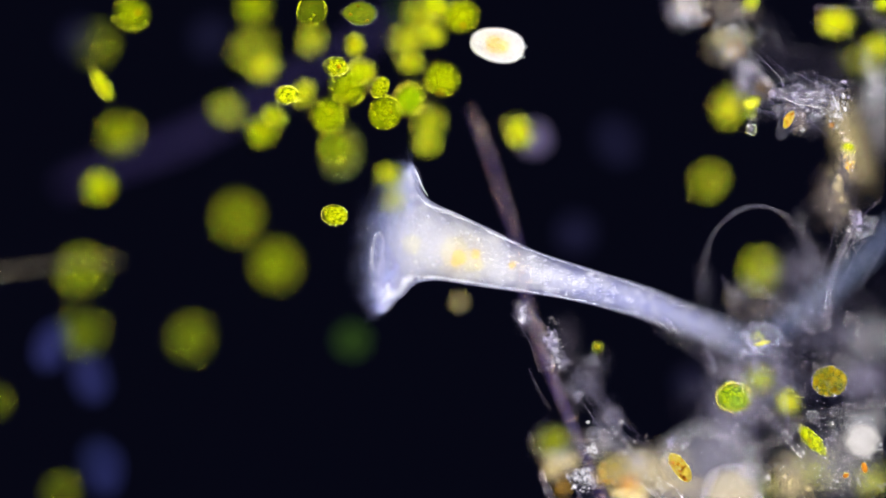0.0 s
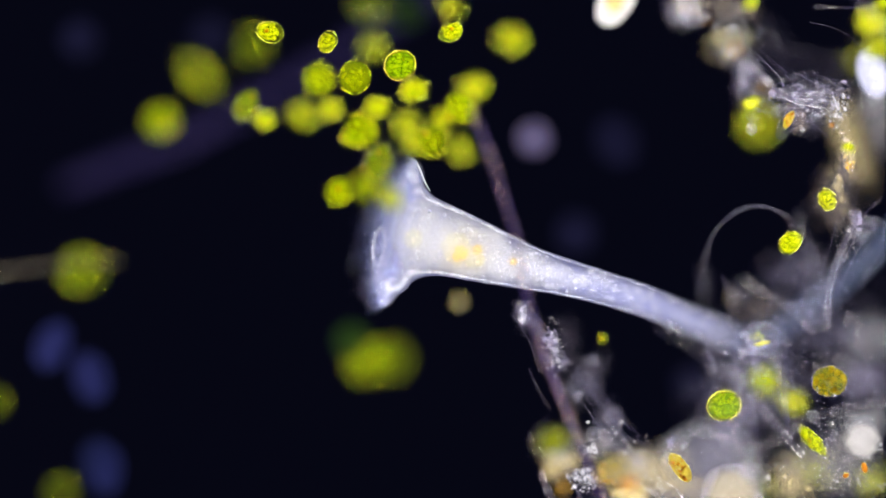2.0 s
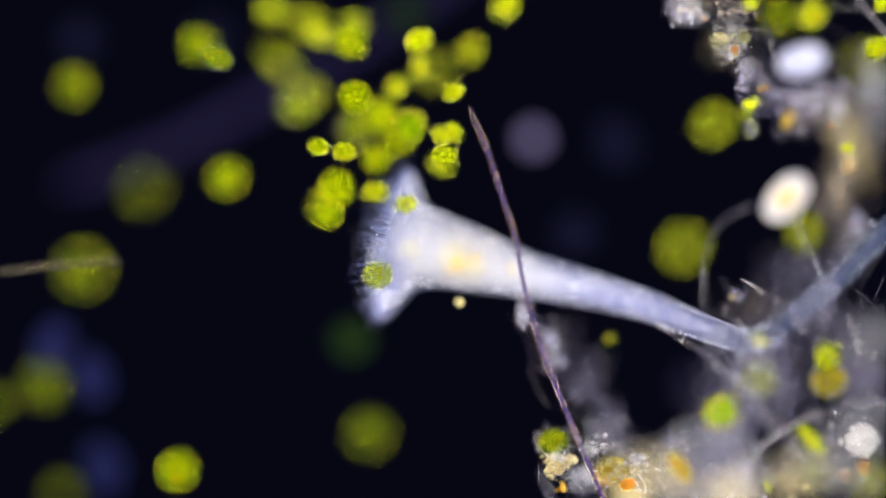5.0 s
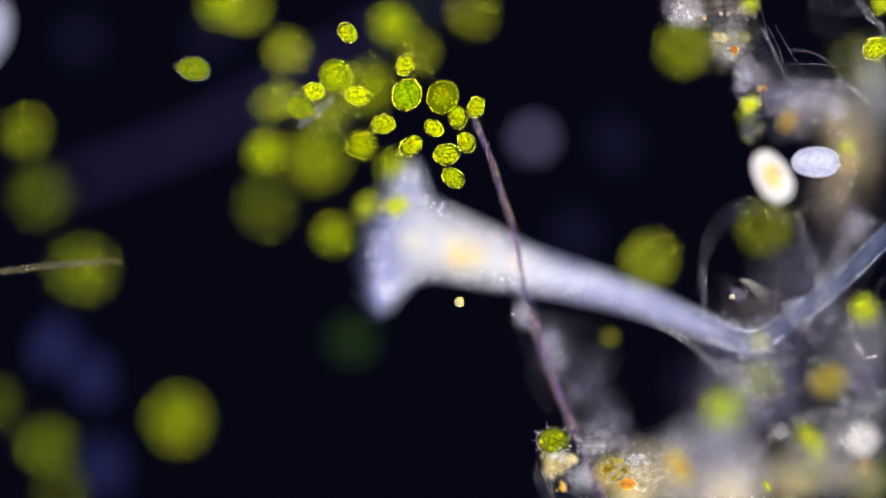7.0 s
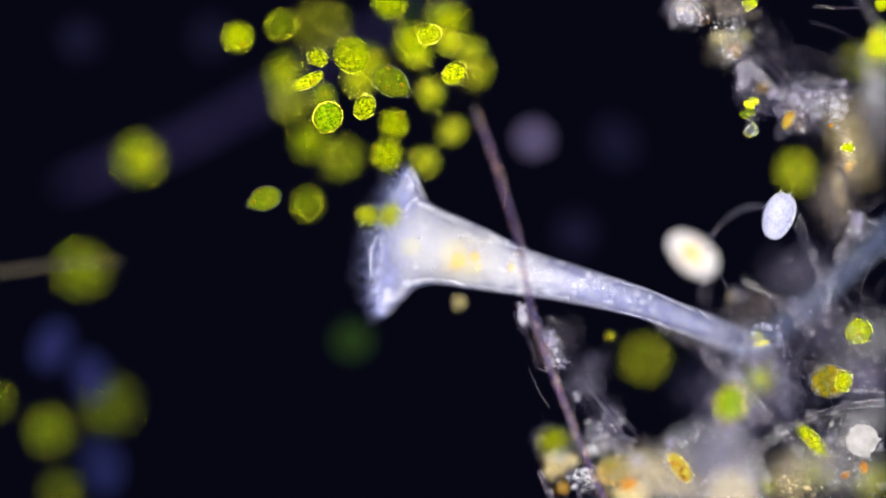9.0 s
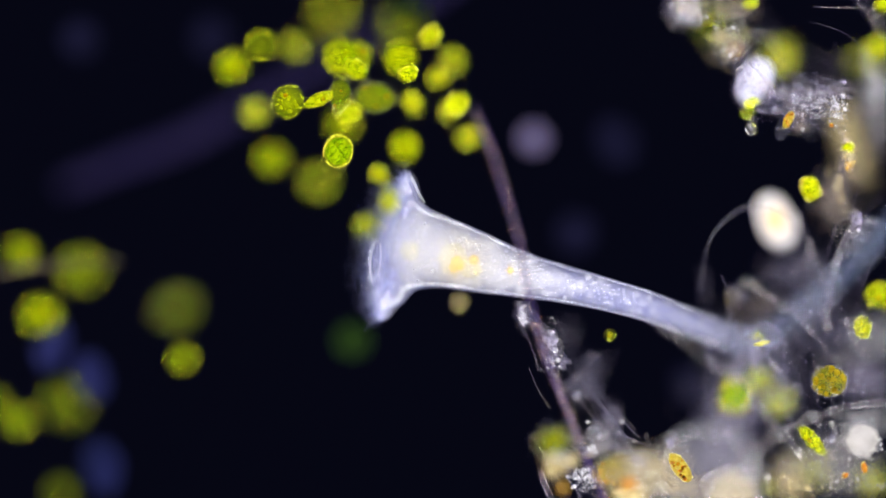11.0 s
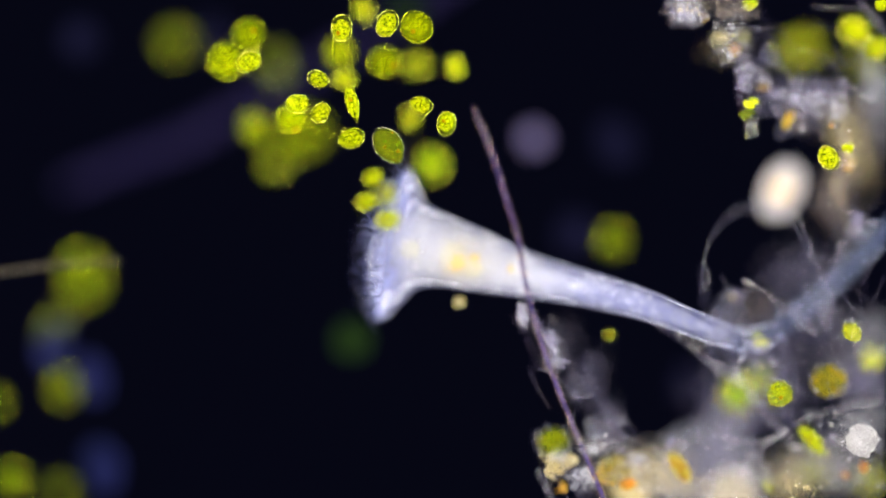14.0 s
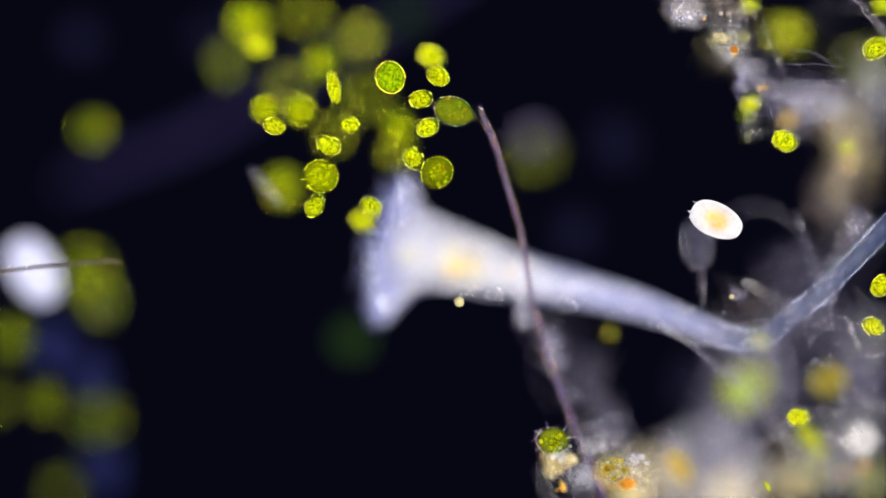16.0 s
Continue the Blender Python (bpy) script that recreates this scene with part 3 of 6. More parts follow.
def fibres(x0, y0, x1, y1, z, n):
    """A loose strand of fine fibres from one place to another."""
    for k in range(n):
        dx, dy = rng.gauss(0, 12), rng.gauss(0, 12)
        zz = z + rng.gauss(0, 0.015)
        ob = finish("debris_fibre", sweep([(x0 + dx, y0 + dy, zz, 0.18), ((x0 + x1) / 2 + dx * 1.2 + rng.gauss(0, 3), (y0 + y1) / 2 + dy + rng.gauss(0, 3), zz, 0.24), (x1 + dx * 1.6 + rng.gauss(0, 5), y1 + dy, zz, 0.18)], 5, 4), D_LILAC)
        tagged(ob, "fine pale fibre strung through the debris", "fibre", "debris fibres")


fibres(1060, 770, 1120, 800, 0.02, 11)
fibres(1030, 680, 1105, 780, 0.02, 10)
fibres(1300, 60, 1330, 150, 0.137, 5)
fibres(1355, 35, 1390, 125, 0.142, 3)
fibres(1395, 145, 1500, 150, 0.14, 4)
fibres(1325, 110, 1370, 160, 0.02, 8)
fibres(1330, 170, 1420, 195, 0.01, 5)
fibres(1400, 150, 1500, 200, 0.0, 5)
fibres(1420, 200, 1490, 150, 0.0, 4)
fibres(1500, 270, 1480, 340, 0.02, 7)
fibres(1460, 520, 1510, 400, 0.0, 7)
fibres(1330, 640, 1440, 700, 0.02, 7)
fibres(1380, 840, 1470, 760, 0.02, 7)
fibres(1240, 860, 1300, 700, -0.02, 6)
fibres(925, 540, 985, 640, 0.02, 9)
fibres(1000, 830, 1040, 890, 0.03, 11)
fibres(1390, 168, 1480, 172, 0.01, 5)

# ---- debris heaps ----
cloud(1213, 20, 0.09, 34, 24, 0.05, 0.3, 1.1, D_LILAC, "bright white granular debris heap", 100)
cloud(1215, 4, -0.0798, 26, 16, 0.04, 0.17, 3, D_CREAM, "cream debris lump under white grains", 101)
cloud(1290, 10, -0.06, 44, 34, 0.06, 0.08, 3.4, D_BROWN, "brownish grey debris heap", 102)
cloud(1300, 15, 0.11, 40, 24, 0.04, 0.15, 0.9, D_BROWN, "white grains on brownish debris", 103)
cloud(1290, 85, 0.1, 34, 34, 0.04, 0.2, 1.0, D_GREY, "grey granular debris with yellow grains", 104)
cloud(1285, 82, -0.1, 36, 36, 0.06, 0.05, 2.4, D_CREAM, "dim grey debris haze", 105)
cloud(1300, 75, 0.08, 20, 20, 0.03, 0.14, 3, D_GREEN, "dull olive debris lump", 106)
cloud(1300, 88, 0.125, 7, 8, 0.01, 0.35, 0.9, D_ORANGE, "small heap of orange grains", 107)
cloud(1350, 155, 0.12, 9, 7, 0.01, 0.3, 0.8, D_ORANGE, "small heap of orange grains among fibres", 108)
cloud(1335, 145, 0, 22, 34, 0.04, 0.07, 0.9, D_LILAC, "lilac granular debris round fibres", 109)
cloud(1320, 130, 0.1, 18, 40, 0.04, 0.16, 1.2, D_LILAC, "lilac grains along fibres", 110)
cloud(1395, 170, 0.005, 60, 24, 0.03, 0.06, 0.9, D_LILAC, "lilac granular debris web", 111)
cloud(1475, 165, 0, 30, 34, 0.03, 0.09, 1.0, D_LILAC, "lilac grey granular tuft", 112)
cloud(1445, 185, 0.01, 40, 24, 0.03, 0.1, 0.8, D_WHITE, "white specks on a lilac tuft", 113)
cloud(1440, 200, -0.12, 50, 34, 0.05, 0.078, 3, D_LILAC, "dim lilac debris lump", 114)
cloud(1405, 205, -0.0399, 22, 26, 0.04, 0.26, 4, D_BROWN, "dim brown debris lump", 115)
cloud(1450, 170, 0.1, 60, 20, 0.03, 0.06, 1.7, D_LILAC, "dim lilac flock over the web", 116)
cloud(1505, 250, -0.226, 22, 80, 0.06, 0.35, 3.6, D_CREAM, "cream and brown debris column", 117, 20)
cloud(1480, 360, -0.213, 24, 50, 0.06, 0.24, 3.6, D_BROWN, "brown debris column", 118, 20)
cloud(1500, 300, -0.133, 14, 34, 0.03, 0.18, 3, D_BROWN, "orange brown debris lump", 119)
cloud(1505, 285, 0, 14, 34, 0.03, 0.29, 1.2, D_CREAM, "fine cream grains on brown debris", 120)
cloud(1552, 160, -0.226, 22, 40, 0.05, 0.27, 4.8, D_WHITE, "white debris lump at the margin", 121)
cloud(1535, 105, -0.266, 36, 16, 0.05, 0.32, 4.8, D_GREEN, "blurred green debris patch", 122)
cloud(1555, 230, -0.2, 18, 60, 0.05, 0.2, 3.6, D_GREY, "grey debris haze at the margin", 123)
cloud(1522, 392, 0, 16, 20, 0.03, 0.3, 1.1, D_LILAC, "granular tuft on a rod", 124)
cloud(1420, 470, -0.226, 60, 40, 0.08, 0.085, 3.6, D_LILAC, "dim lilac debris haze", 125)
cloud(1340, 535, -0.133, 44, 30, 0.08, 0.07, 3, D_BROWN, "dim brown debris haze", 126)
cloud(1450, 590, -0.239, 90, 30, 0.08, 0.07, 3.6, D_LILAC, "lilac debris haze under the stalk", 127)
cloud(1545, 595, -0.266, 60, 26, 0.06, 0.15, 4.2, D_WHITE, "pale debris haze at the margin", 128)
cloud(1530, 670, -0.186, 50, 40, 0.08, 0.17, 3.6, D_LILAC, "grey lilac debris haze", 129)
cloud(1230, 690, -0.239, 40, 34, 0.08, 0.04, 3.6, D_LILAC, "thin lilac haze under the stalk", 130)
cloud(1280, 760, -0.266, 40, 70, 0.08, 0.12, 3.6, D_LILAC, "pale lilac debris cloud", 131)
cloud(1380, 700, -0.266, 50, 50, 0.06, 0.11, 3.6, D_LILAC, "dim lilac debris cloud", 133)
cloud(1470, 820, -0.213, 80, 46, 0.08, 0.26, 3.6, D_GREY, "grey debris bed", 134)
cloud(1440, 830, -0.133, 40, 30, 0.05, 0.16, 3, D_GREEN, "olive debris bed", 135)
cloud(1540, 850, -0.16, 34, 26, 0.05, 0.3, 3, D_GREEN, "olive debris bed at the margin", 136)
cloud(1540, 745, -0.2, 40, 18, 0.05, 0.24, 3.6, D_WHITE, "whitish debris bed", 137)
cloud(1400, 850, -0.2, 40, 40, 0.06, 0.2, 3.6, D_CREAM, "cream debris bed", 138)
cloud(1150, 830, -0.173, 70, 30, 0.06, 0.3, 3.6, D_CREAM, "cream debris bed along the edge", 139)
cloud(1200, 860, -0.133, 60, 24, 0.06, 0.26, 3, D_CREAM, "grey debris bed along the edge", 140)
cloud(1110, 872, -0.0798, 40, 14, 0.04, 0.45, 3.6, D_CREAM, "bright cream debris bed", 141)
cloud(1100, 835, 0.12, 44, 22, 0.03, 0.22, 0.85, D_CREAM, "cream grains and lumps near the filament", 142)
cloud(1130, 815, 0.125, 22, 9, 0.02, 0.3, 0.9, D_WHITE, "white grains near the filament", 143)
cloud(1110, 858, 0.12, 14, 6, 0.01, 0.4, 0.9, D_ORANGE, "rust-orange grains", 144)
cloud(1070, 840, 0.1, 16, 14, 0.02, 0.22, 0.9, D_ORANGE, "golden orange grains near the filament", 145)
cloud(985, 822, 0.1, 20, 26, 0.05, 0.63, 3.4, D_CREAM, "cream lump below a green cell", 146)
cloud(1000, 805, 0.12, 18, 20, 0.03, 0.37, 1.2, D_WHITE, "white grains below a green cell", 147)
cloud(995, 862, 0.12, 8, 8, 0.02, 0.4, 1.0, D_ORANGE, "orange grains in a cream lump", 148)
cloud(1030, 850, 0.02, 24, 24, 0.04, 0.39, 1.1, D_WHITE, "white grains between fibres", 149)
cloud(1045, 800, 0, 16, 14, 0.03, 0.34, 1.2, D_WHITE, "pale grains between fibres", 150)
cloud(1060, 780, 0.11, 40, 24, 0.04, 0.24, 3, D_GREY, "grey flock over the fibres", 151)
cloud(927, 550, 0.01, 7, 16, 0.02, 0.51, 1.3, D_WHITE, "white grains stuck to a filament", 152)
cloud(972, 605, 0.02, 14, 20, 0.03, 0.45, 1.1, D_LILAC, "lilac grains stuck beside a filament", 153)
cloud(990, 640, 0.04, 18, 30, 0.04, 0.18, 1.2, D_LILAC, "lilac flocks beside a filament", 154)
cloud(1000, 610, -0.16, 30, 40, 0.05, 0.04, 2.4, D_LILAC, "dim lilac flock", 155)
cloud(1040, 670, -0.16, 26, 50, 0.05, 0.07, 3, D_LILAC, "dim lilac debris band", 156, -25)
cloud(1075, 750, -0.106, 22, 34, 0.04, 0.09, 2.4, D_LILAC, "lilac debris band", 157, -25)
cloud(922, 560, 0.1, 10, 30, 0.03, 0.32, 1.3, D_LILAC, "lilac flock on a filament", 158)
cloud(1190, 782, 0, 10, 12, 0.02, 0.51, 1.2, D_LILAC, "small lilac flock", 159)
cloud(1310, 525, 0.12, 14, 20, 0.02, 0.26, 1.1, D_LILAC, "fine grains beside a hollow rod", 160)
cloud(1275, 655, 0.12, 22, 8, 0.02, 0.12, 0.8, D_WHITE, "white grains on a straw", 161)
cloud(1345, 597, 0.01, 20, 8, 0.01, 0.45, 1.3, D_GREEN, "yellow-green grains at the foot of the stalk", 162)
cloud(1078, 836, 0.025, 19, 20, 0.003, 0.7, 1.5, D_ORANGE, "orange grains of a round cyst", 163)
cloud(1078, 834, 0.025, 19, 20, 0.003, 0.4, 1.6, D_GREEN, "yellow-green grains of a round cyst", 164)
cloud(1420, 560, 0.0, 60, 50, 0.05, 0.023, 0.9, D_LILAC, "sparse bright specks round the stalk", 165)
cloud(1400, 640, 0.01, 90, 40, 0.04, 0.027, 0.9, D_LILAC, "sparse bright specks over lilac debris", 166)
cloud(1130, 800, 0.0, 60, 30, 0.03, 0.03, 0.8, D_GREY, "sparse white specks over cream debris", 167)
cloud(1340, 830, 0.0, 60, 30, 0.03, 0.027, 1, D_GREY, "sparse white specks over the cloud", 168)
cloud(1410, 165, 0.0, 66, 34, 0.02, 0.05, 0.8, D_LILAC, "tiny white specks on the web", 169)
cloud(980, 610, 0.01, 22, 50, 0.02, 0.063, 0.9, D_GREY, "tiny white specks beside a filament", 171)
cloud(1010, 810, 0.12, 50, 40, 0.02, 0.04, 0.8, D_GREY, "tiny bright specks over cream debris", 172)
cloud(1510, 420, 0.01, 26, 40, 0.02, 0.09, 0.9, D_GREY, "tiny bright specks on a rod", 173)
cloud(1470, 740, 0, 60, 40, 0.012, 0.01, 0.7, D_WHITE, "fine pale specks over the debris", 174)
cloud(1218, 22, 0.045, 34, 24, 0.025, 0.09, 0.65, D_WHITE, "bright white grains on the lilac heap", 177)
cloud(1295, 60, 0.045, 30, 50, 0.025, 0.07, 0.65, D_WHITE, "bright white grains down the debris", 178)
cloud(1218, 22, 0.135, 34, 24, 0.02, 0.08, 0.6, D_WHITE, "bright white grains on top of the heap", 179)
cloud(1285, 80, 0.135, 30, 26, 0.02, 0.1, 0.65, D_GREY, "fine grey grains on top of the debris", 180)
cloud(1345, 165, 0.135, 30, 30, 0.02, 0.025, 0.6, D_WHITE, "fine white grains among fibres", 181)
cloud(1275, 66, 0.12, 14, 10, 0.02, 0.3, 1.6, D_CREAM, "small cream lump on the debris", 182)

cloud(1330, 640, -0.2, 70, 66, 0.06, 0.055, 3.6, D_LILAC, "soft lilac haze of fine debris below the bend", 183)
cloud(1440, 545, -0.15, 56, 44, 0.06, 0.06, 3.2, D_LILAC, "soft lilac haze behind hollow rods", 184)
cloud(1300, 720, -0.24, 40, 60, 0.06, 0.08, 3.6, D_LILAC, "pale lilac haze over the sac", 185)
cloud(1500, 640, -0.1, 60, 40, 0.05, 0.04, 2.6, D_GREY, "thin grey haze beside brown cells", 186)
cloud(1500, 265, -0.03, 15, 55, 0.03, 0.14, 1.3, D_BROWN, "brown grains on the cream column", 187, 15)
cloud(1478, 335, -0.06, 18, 45, 0.04, 0.1, 1.5, D_CREAM, "cream grains on the brown column", 188, 15)
cloud(1505, 290, -0.01, 9, 20, 0.01, 0.25, 1.1, D_ORANGE, "small rusty grains on the column", 189, 10)
cloud(1545, 130, -0.08, 18, 40, 0.05, 0.12, 1.6, D_WHITE, "white grains at the margin", 190)
cloud(1330, 205, 0.02, 14, 26, 0.02, 0.1, 0.9, D_GREY, "grey specks below a green chain", 191)
cloud(1420, 870, 0.04, 60, 20, 0.06, 0.06, 1.0, D_CREAM, "cream specks on the debris bed", 192)
cloud(1500, 850, 0.0, 60, 30, 0.05, 0.05, 0.9, D_GREY, "grey specks on the debris bed", 193)
cloud(1150, 840, 0.06, 50, 26, 0.06, 0.06, 1.0, D_BROWN, "brown specks over cream debris", 194)
cloud(1520, 780, 0.03, 40, 40, 0.06, 0.05, 0.8, D_WHITE, "white specks round a mineral flake", 195)

# long curved threads that run through the heap
for x0, y0, x1, y1, z0, z1, lean, n in ((1290, 520, 1560, 640, -0.04, 0.17, 1.5, 20), (1200, 640, 1560, 880, -0.04, 0.16, 1.2, 34), (950, 640, 1080, 840, -0.02, 0.08, 1.15, 4), (1300, 40, 1540, 210, -0.02, 0.16, 0.7, 10), (1450, 250, 1560, 500, -0.04, 0.14, 2.0, 10)):
    for k in range(n):
        x, y, z, a = rng.uniform(x0, x1), rng.uniform(y0, y1), rng.uniform(z0, z1), rng.gauss(lean, 0.35)
        size, bow, r = rng.uniform(25, 70), rng.gauss(0, 0.25), rng.uniform(0.15, 0.36)
        line = [(x + math.cos(a + bow * q) * size * q, y + math.sin(a + bow * q) * size * q, z + 0.01 * q, r) for q in (-1, -0.5, 0, 0.5, 1)]
        tagged(finish("debris_fibre", sweep(line, 5, 4), D_LILAC), "long pale thread curving through the debris", "fibre", "debris threads")

# a standing veil of fine fibres below the bend
for k in range(34):
    x, y, z = rng.uniform(1250, 1400), rng.uniform(600, 710), rng.uniform(-0.1, -0.03)
    size, r = rng.uniform(40, 90), rng.uniform(0.3, 0.7)
    line = [(x + rng.gauss(0, 3) + 6 * q, y + size * q, z, r) for q in (-1, -0.3, 0.3, 1)]
    tagged(finish("debris_fibre", sweep(line, 5, 4), FAINT if k % 2 else D_LILAC), "faint upright fibre in a soft veil below the stalk", "fibre", "veil fibres")

# pale flakes and lumps
for x, y, z, r, m, label, rough in ((1525, 780, 0.05, 27, FLAKE, "whitish angular mineral flake on debris", 0.4),
                                    (1215, 2, -0.08, 20, D_GREY, "cream lump under the granular heap", 0.3), (1120, 880, -0.06, 26, D_CREAM, "pale cream lump on the debris bed", 0.4),
                                    (985, 822, 0.1, 18, D_CREAM, "cream lump below a green cell", 0.4),
                                    (1128, 814, 0.115, 10, D_GREY, "pale pinkish lump near the filament", 0.5),
                                    (1100, 840, 0.11, 11, D_CREAM, "cream lump near the filament", 0.9), (1010, 815, 0.11, 10, D_CREAM, "small cream lump by the green cell", 0.9)):
    ob = finish("debris_lump", blob(r / 1000, 3, rough, 2.3, (1, 1.05, 0.8), x * 0.1), m)
    ob.location = at(x, y, z)
    tagged(ob, label, "detritus")


sac = empty("egg_sac", Matrix.Translation(at(1252, 852, -0.17)), "large milky lilac round sac with a cream yolk in the debris", "egg")
part("sac_wall", blob(0.098, 4, 0.08, 1.6, (1, 1.0, 0.8), 5), HAZE_BODY, sac, "milky lilac wall")
part("yolk_skin", blob(0.05, 4, 0.05, 2.0, (1, 1.05, 0.8), 7, (0.042, -0.028, 0.07)), CLEAR, sac, "thin bright egg skin")
part("yolk", blob(0.047, 4, 0.08, 2.3, (1, 1.05, 0.8), 7, (0.042, -0.028, 0.07)), YOLK, sac, "cream egg-like yolk")


# ---- cells ----
def make_cell(kind, seed):
    """A unit cell, one across its half width: skin, cytoplasm, lobed chloroplast with granules, added blob that
    brightens the middle.
    """
    rng = random.Random(seed)
    small = kind in ("oval", "spindle")
    long = {"oval": (1.16, 0.9, 0.9), "round": (1.03, 0.97, 0.95), "pear": (1.2, 0.88, 0.75), "spindle": (1.5, 0.56, 0.56), "deep": (1.07, 0.95, 0.95), "dull": (1.04, 0.98, 0.95), "olive": (1.05, 0.97, 0.95)}[kind]
    label = {"oval": "small yellow-green oval algal cell swimming", "round": "yellow-green round algal cell with a clear margin", "pear": "yellow-green pear-shaped cell with a pointed tail",
             "spindle": "slender yellow-green spindle-shaped cell", "deep": "deep green round cell with an orange skin", "dull": "green round cell darkened in colour as if deep in the water", "olive": "green round algal cell with a thin skin, toned down for depth"}[kind]
    me = empty("green_cell", Matrix(), label, "algal cell", "swimming green cells")
    fill = {1: 0.84, 2: 0.74, 3: 0.8, 7: 0.86}.get(seed, 0.86)

    def tapered(bm):
        if kind in ("pear", "spindle"):
            for v in bm.verts:
                k = max(0.0, v.co.x / long[0])
                v.co.y *= 1 - 0.4 * k ** 3
                v.co.z *= 1 - 0.4 * k ** 3
                v.co.x += 0.22 * k ** 6
        return bm

    # dull and olive makes carry the dimming of depth in their colour
    lobe = {"oval": CHLORO_BRIGHT, "spindle": CHLORO_BRIGHT, "deep": CHLORO_DEEP, "dull": CHLORO_DIMMED, "olive": CHLORO_MID, "pear": CHLORO_MID}.get(kind, CHLORO)
    skin = {"oval": MEMBRANE, "spindle": MEMBRANE, "deep": MEMBRANE_ORANGE, "pear": CLEAR_THIN}.get(kind, MEMBRANE_THIN)
    part("cell_skin", tapered(blob(1.0, 5, 0.03, 1.0, long, seed)), skin, me, "clear cell edge" if kind == "pear" else "bright glossy cell edge")
    part("cytoplasm", tapered(blob(0.93, 4, 0.03, 1.0, long, seed)), CYTOPLASM, me, "clear green cell substance")
    plast = part("chloroplast", tapered(blob(fill, 5, 0.09 if small else 0.04, 3.0, long, seed * 3.1, (0.9 - fill if kind == "oval" else 0, 0, 0))), lobe, me)
    # inner glow: a made-up blob so the disc is brighter at its centre
    if kind not in ("deep", "pear"):
        part("cell_heart", blob(0.5 if kind != "dull" else 0.42, 3, 0.2, 2.0, long, seed * 1.7, (rng.uniform(-0.15, 0.15), rng.uniform(-0.15, 0.15), 0.1)), CORE_GLOW if kind != "dull" else CHLORO_DIMMED, plast, "yellow blob added to brighten the cell's middle" if kind != "dull" else "olive blob added for a fuller middle")
    for k in range({"dull": 3, "oval": 12, "spindle": 10, "pear": 9}.get(kind, 18)):
        a, q = rng.uniform(0, 6.28), math.sqrt(rng.uniform(0.02, 0.6))
        r = rng.uniform(0.05, 0.17) if small else rng.uniform(0.04, 0.12)
        c = (q * math.cos(a) * long[0] * 0.9, q * math.sin(a) * long[1] * 0.9, math.sqrt(1 - q * q) * fill * long[2] * rng.uniform(0.7, 0.95))
        orange = k < {"oval": 1 if seed == 2 else 0, "pear": 3, "spindle": 1}.get(kind, 1)
        part("granule", blob(r * (1.4 if orange else 1), 1, 0.3, 2, (1, 1, 0.7), k, c), ORANGE if orange else CHLORO_DEEP if kind == "pear" else LEMON, plast, "orange granule" if orange else "")
    return me


PROTOS = [make_cell("oval", 1), make_cell("oval", 2), make_cell("oval", 3), make_cell("round", 4), make_cell("round", 5), make_cell("pear", 6), make_cell("spindle", 7), make_cell("deep", 8), make_cell("dull", 9), make_cell("olive", 10)]
used = set()


def cell(proto, across, m=Matrix(), label=""):
    """The next cell of that make; across: its width in micrometres."""
    src = PROTOS[proto]
    if proto not in used:
        used.add(proto)
        ob = src
        ob.matrix_basis = m
    else:
        ob = copy_thing(src, Matrix())
        ob.matrix_basis = m
    k = across / 2000
    ob.scale = (k, k, k)
    if label:
        tagged(ob, label)
    return ob


def still(x, y, z, turn=0):
    p = at(x, y, z)
    return pose(p.x, p.y, p.z, 12, 8, turn)


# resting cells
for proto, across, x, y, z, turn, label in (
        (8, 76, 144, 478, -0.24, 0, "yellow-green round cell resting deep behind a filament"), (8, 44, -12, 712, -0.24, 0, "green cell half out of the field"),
        (8, 40, 108, 872, -0.3, 20, "green cell resting deep, its colour darkened for depth"), 
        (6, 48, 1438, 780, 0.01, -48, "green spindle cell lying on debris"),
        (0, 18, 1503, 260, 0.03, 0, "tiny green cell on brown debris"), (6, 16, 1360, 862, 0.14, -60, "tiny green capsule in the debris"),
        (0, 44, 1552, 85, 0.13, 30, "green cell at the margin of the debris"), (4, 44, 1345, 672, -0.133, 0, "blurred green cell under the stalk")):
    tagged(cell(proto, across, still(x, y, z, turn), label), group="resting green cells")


def special(name, x, y, z, stretch, r, body, skin, label, category, turn=0, grains=None, seed=0):
    p = at(x, y, z)
    me = empty(name, pose(p.x, p.y, p.z, 0, 0, turn), label, category)
    core = part("body", blob(r / 1000 * 0.92, 4, 0.08, 2.6, stretch, seed), body, me)
    part("cell_skin", blob(r / 1000, 4, 0.03, 2, stretch, seed), skin, me)
    if grains:
        rng = random.Random(seed)
        for k in range(16):
            a, q = rng.uniform(0, 6.28), math.sqrt(rng.uniform(0, 0.7))
            part("granule", blob(r / 1000 * rng.uniform(0.1, 0.2), 1, 0.3, 2, (1, 1, 1), k, (q * math.cos(a) * r / 1000 * stretch[0], q * math.sin(a) * r / 1000 * stretch[1], r / 1000 * 0.6)), grains, core)
    return me


BROWN_GREEN = mat("brown_green_cytoplasm", (0.15, 0.17, 0.006), (0.28, 0.29, 0.01), (0.5, 0.36, 0.02), 90, 0.6, vary=0.1)
GOLD = mat("golden_chloroplast", (0.55, 0.40, 0.01), (0.8, 0.62, 0.02), (0.92, 0.76, 0.06), 80, 0.55, vary=0.1)
special("brown_cell", 1468, 675, -0.005, (1.06, 0.9, 0.8), 32, BROWN_GREEN, FAINT, "brown-green oval cell with a granular inside", "algal cell", 0, GOLD, 3)
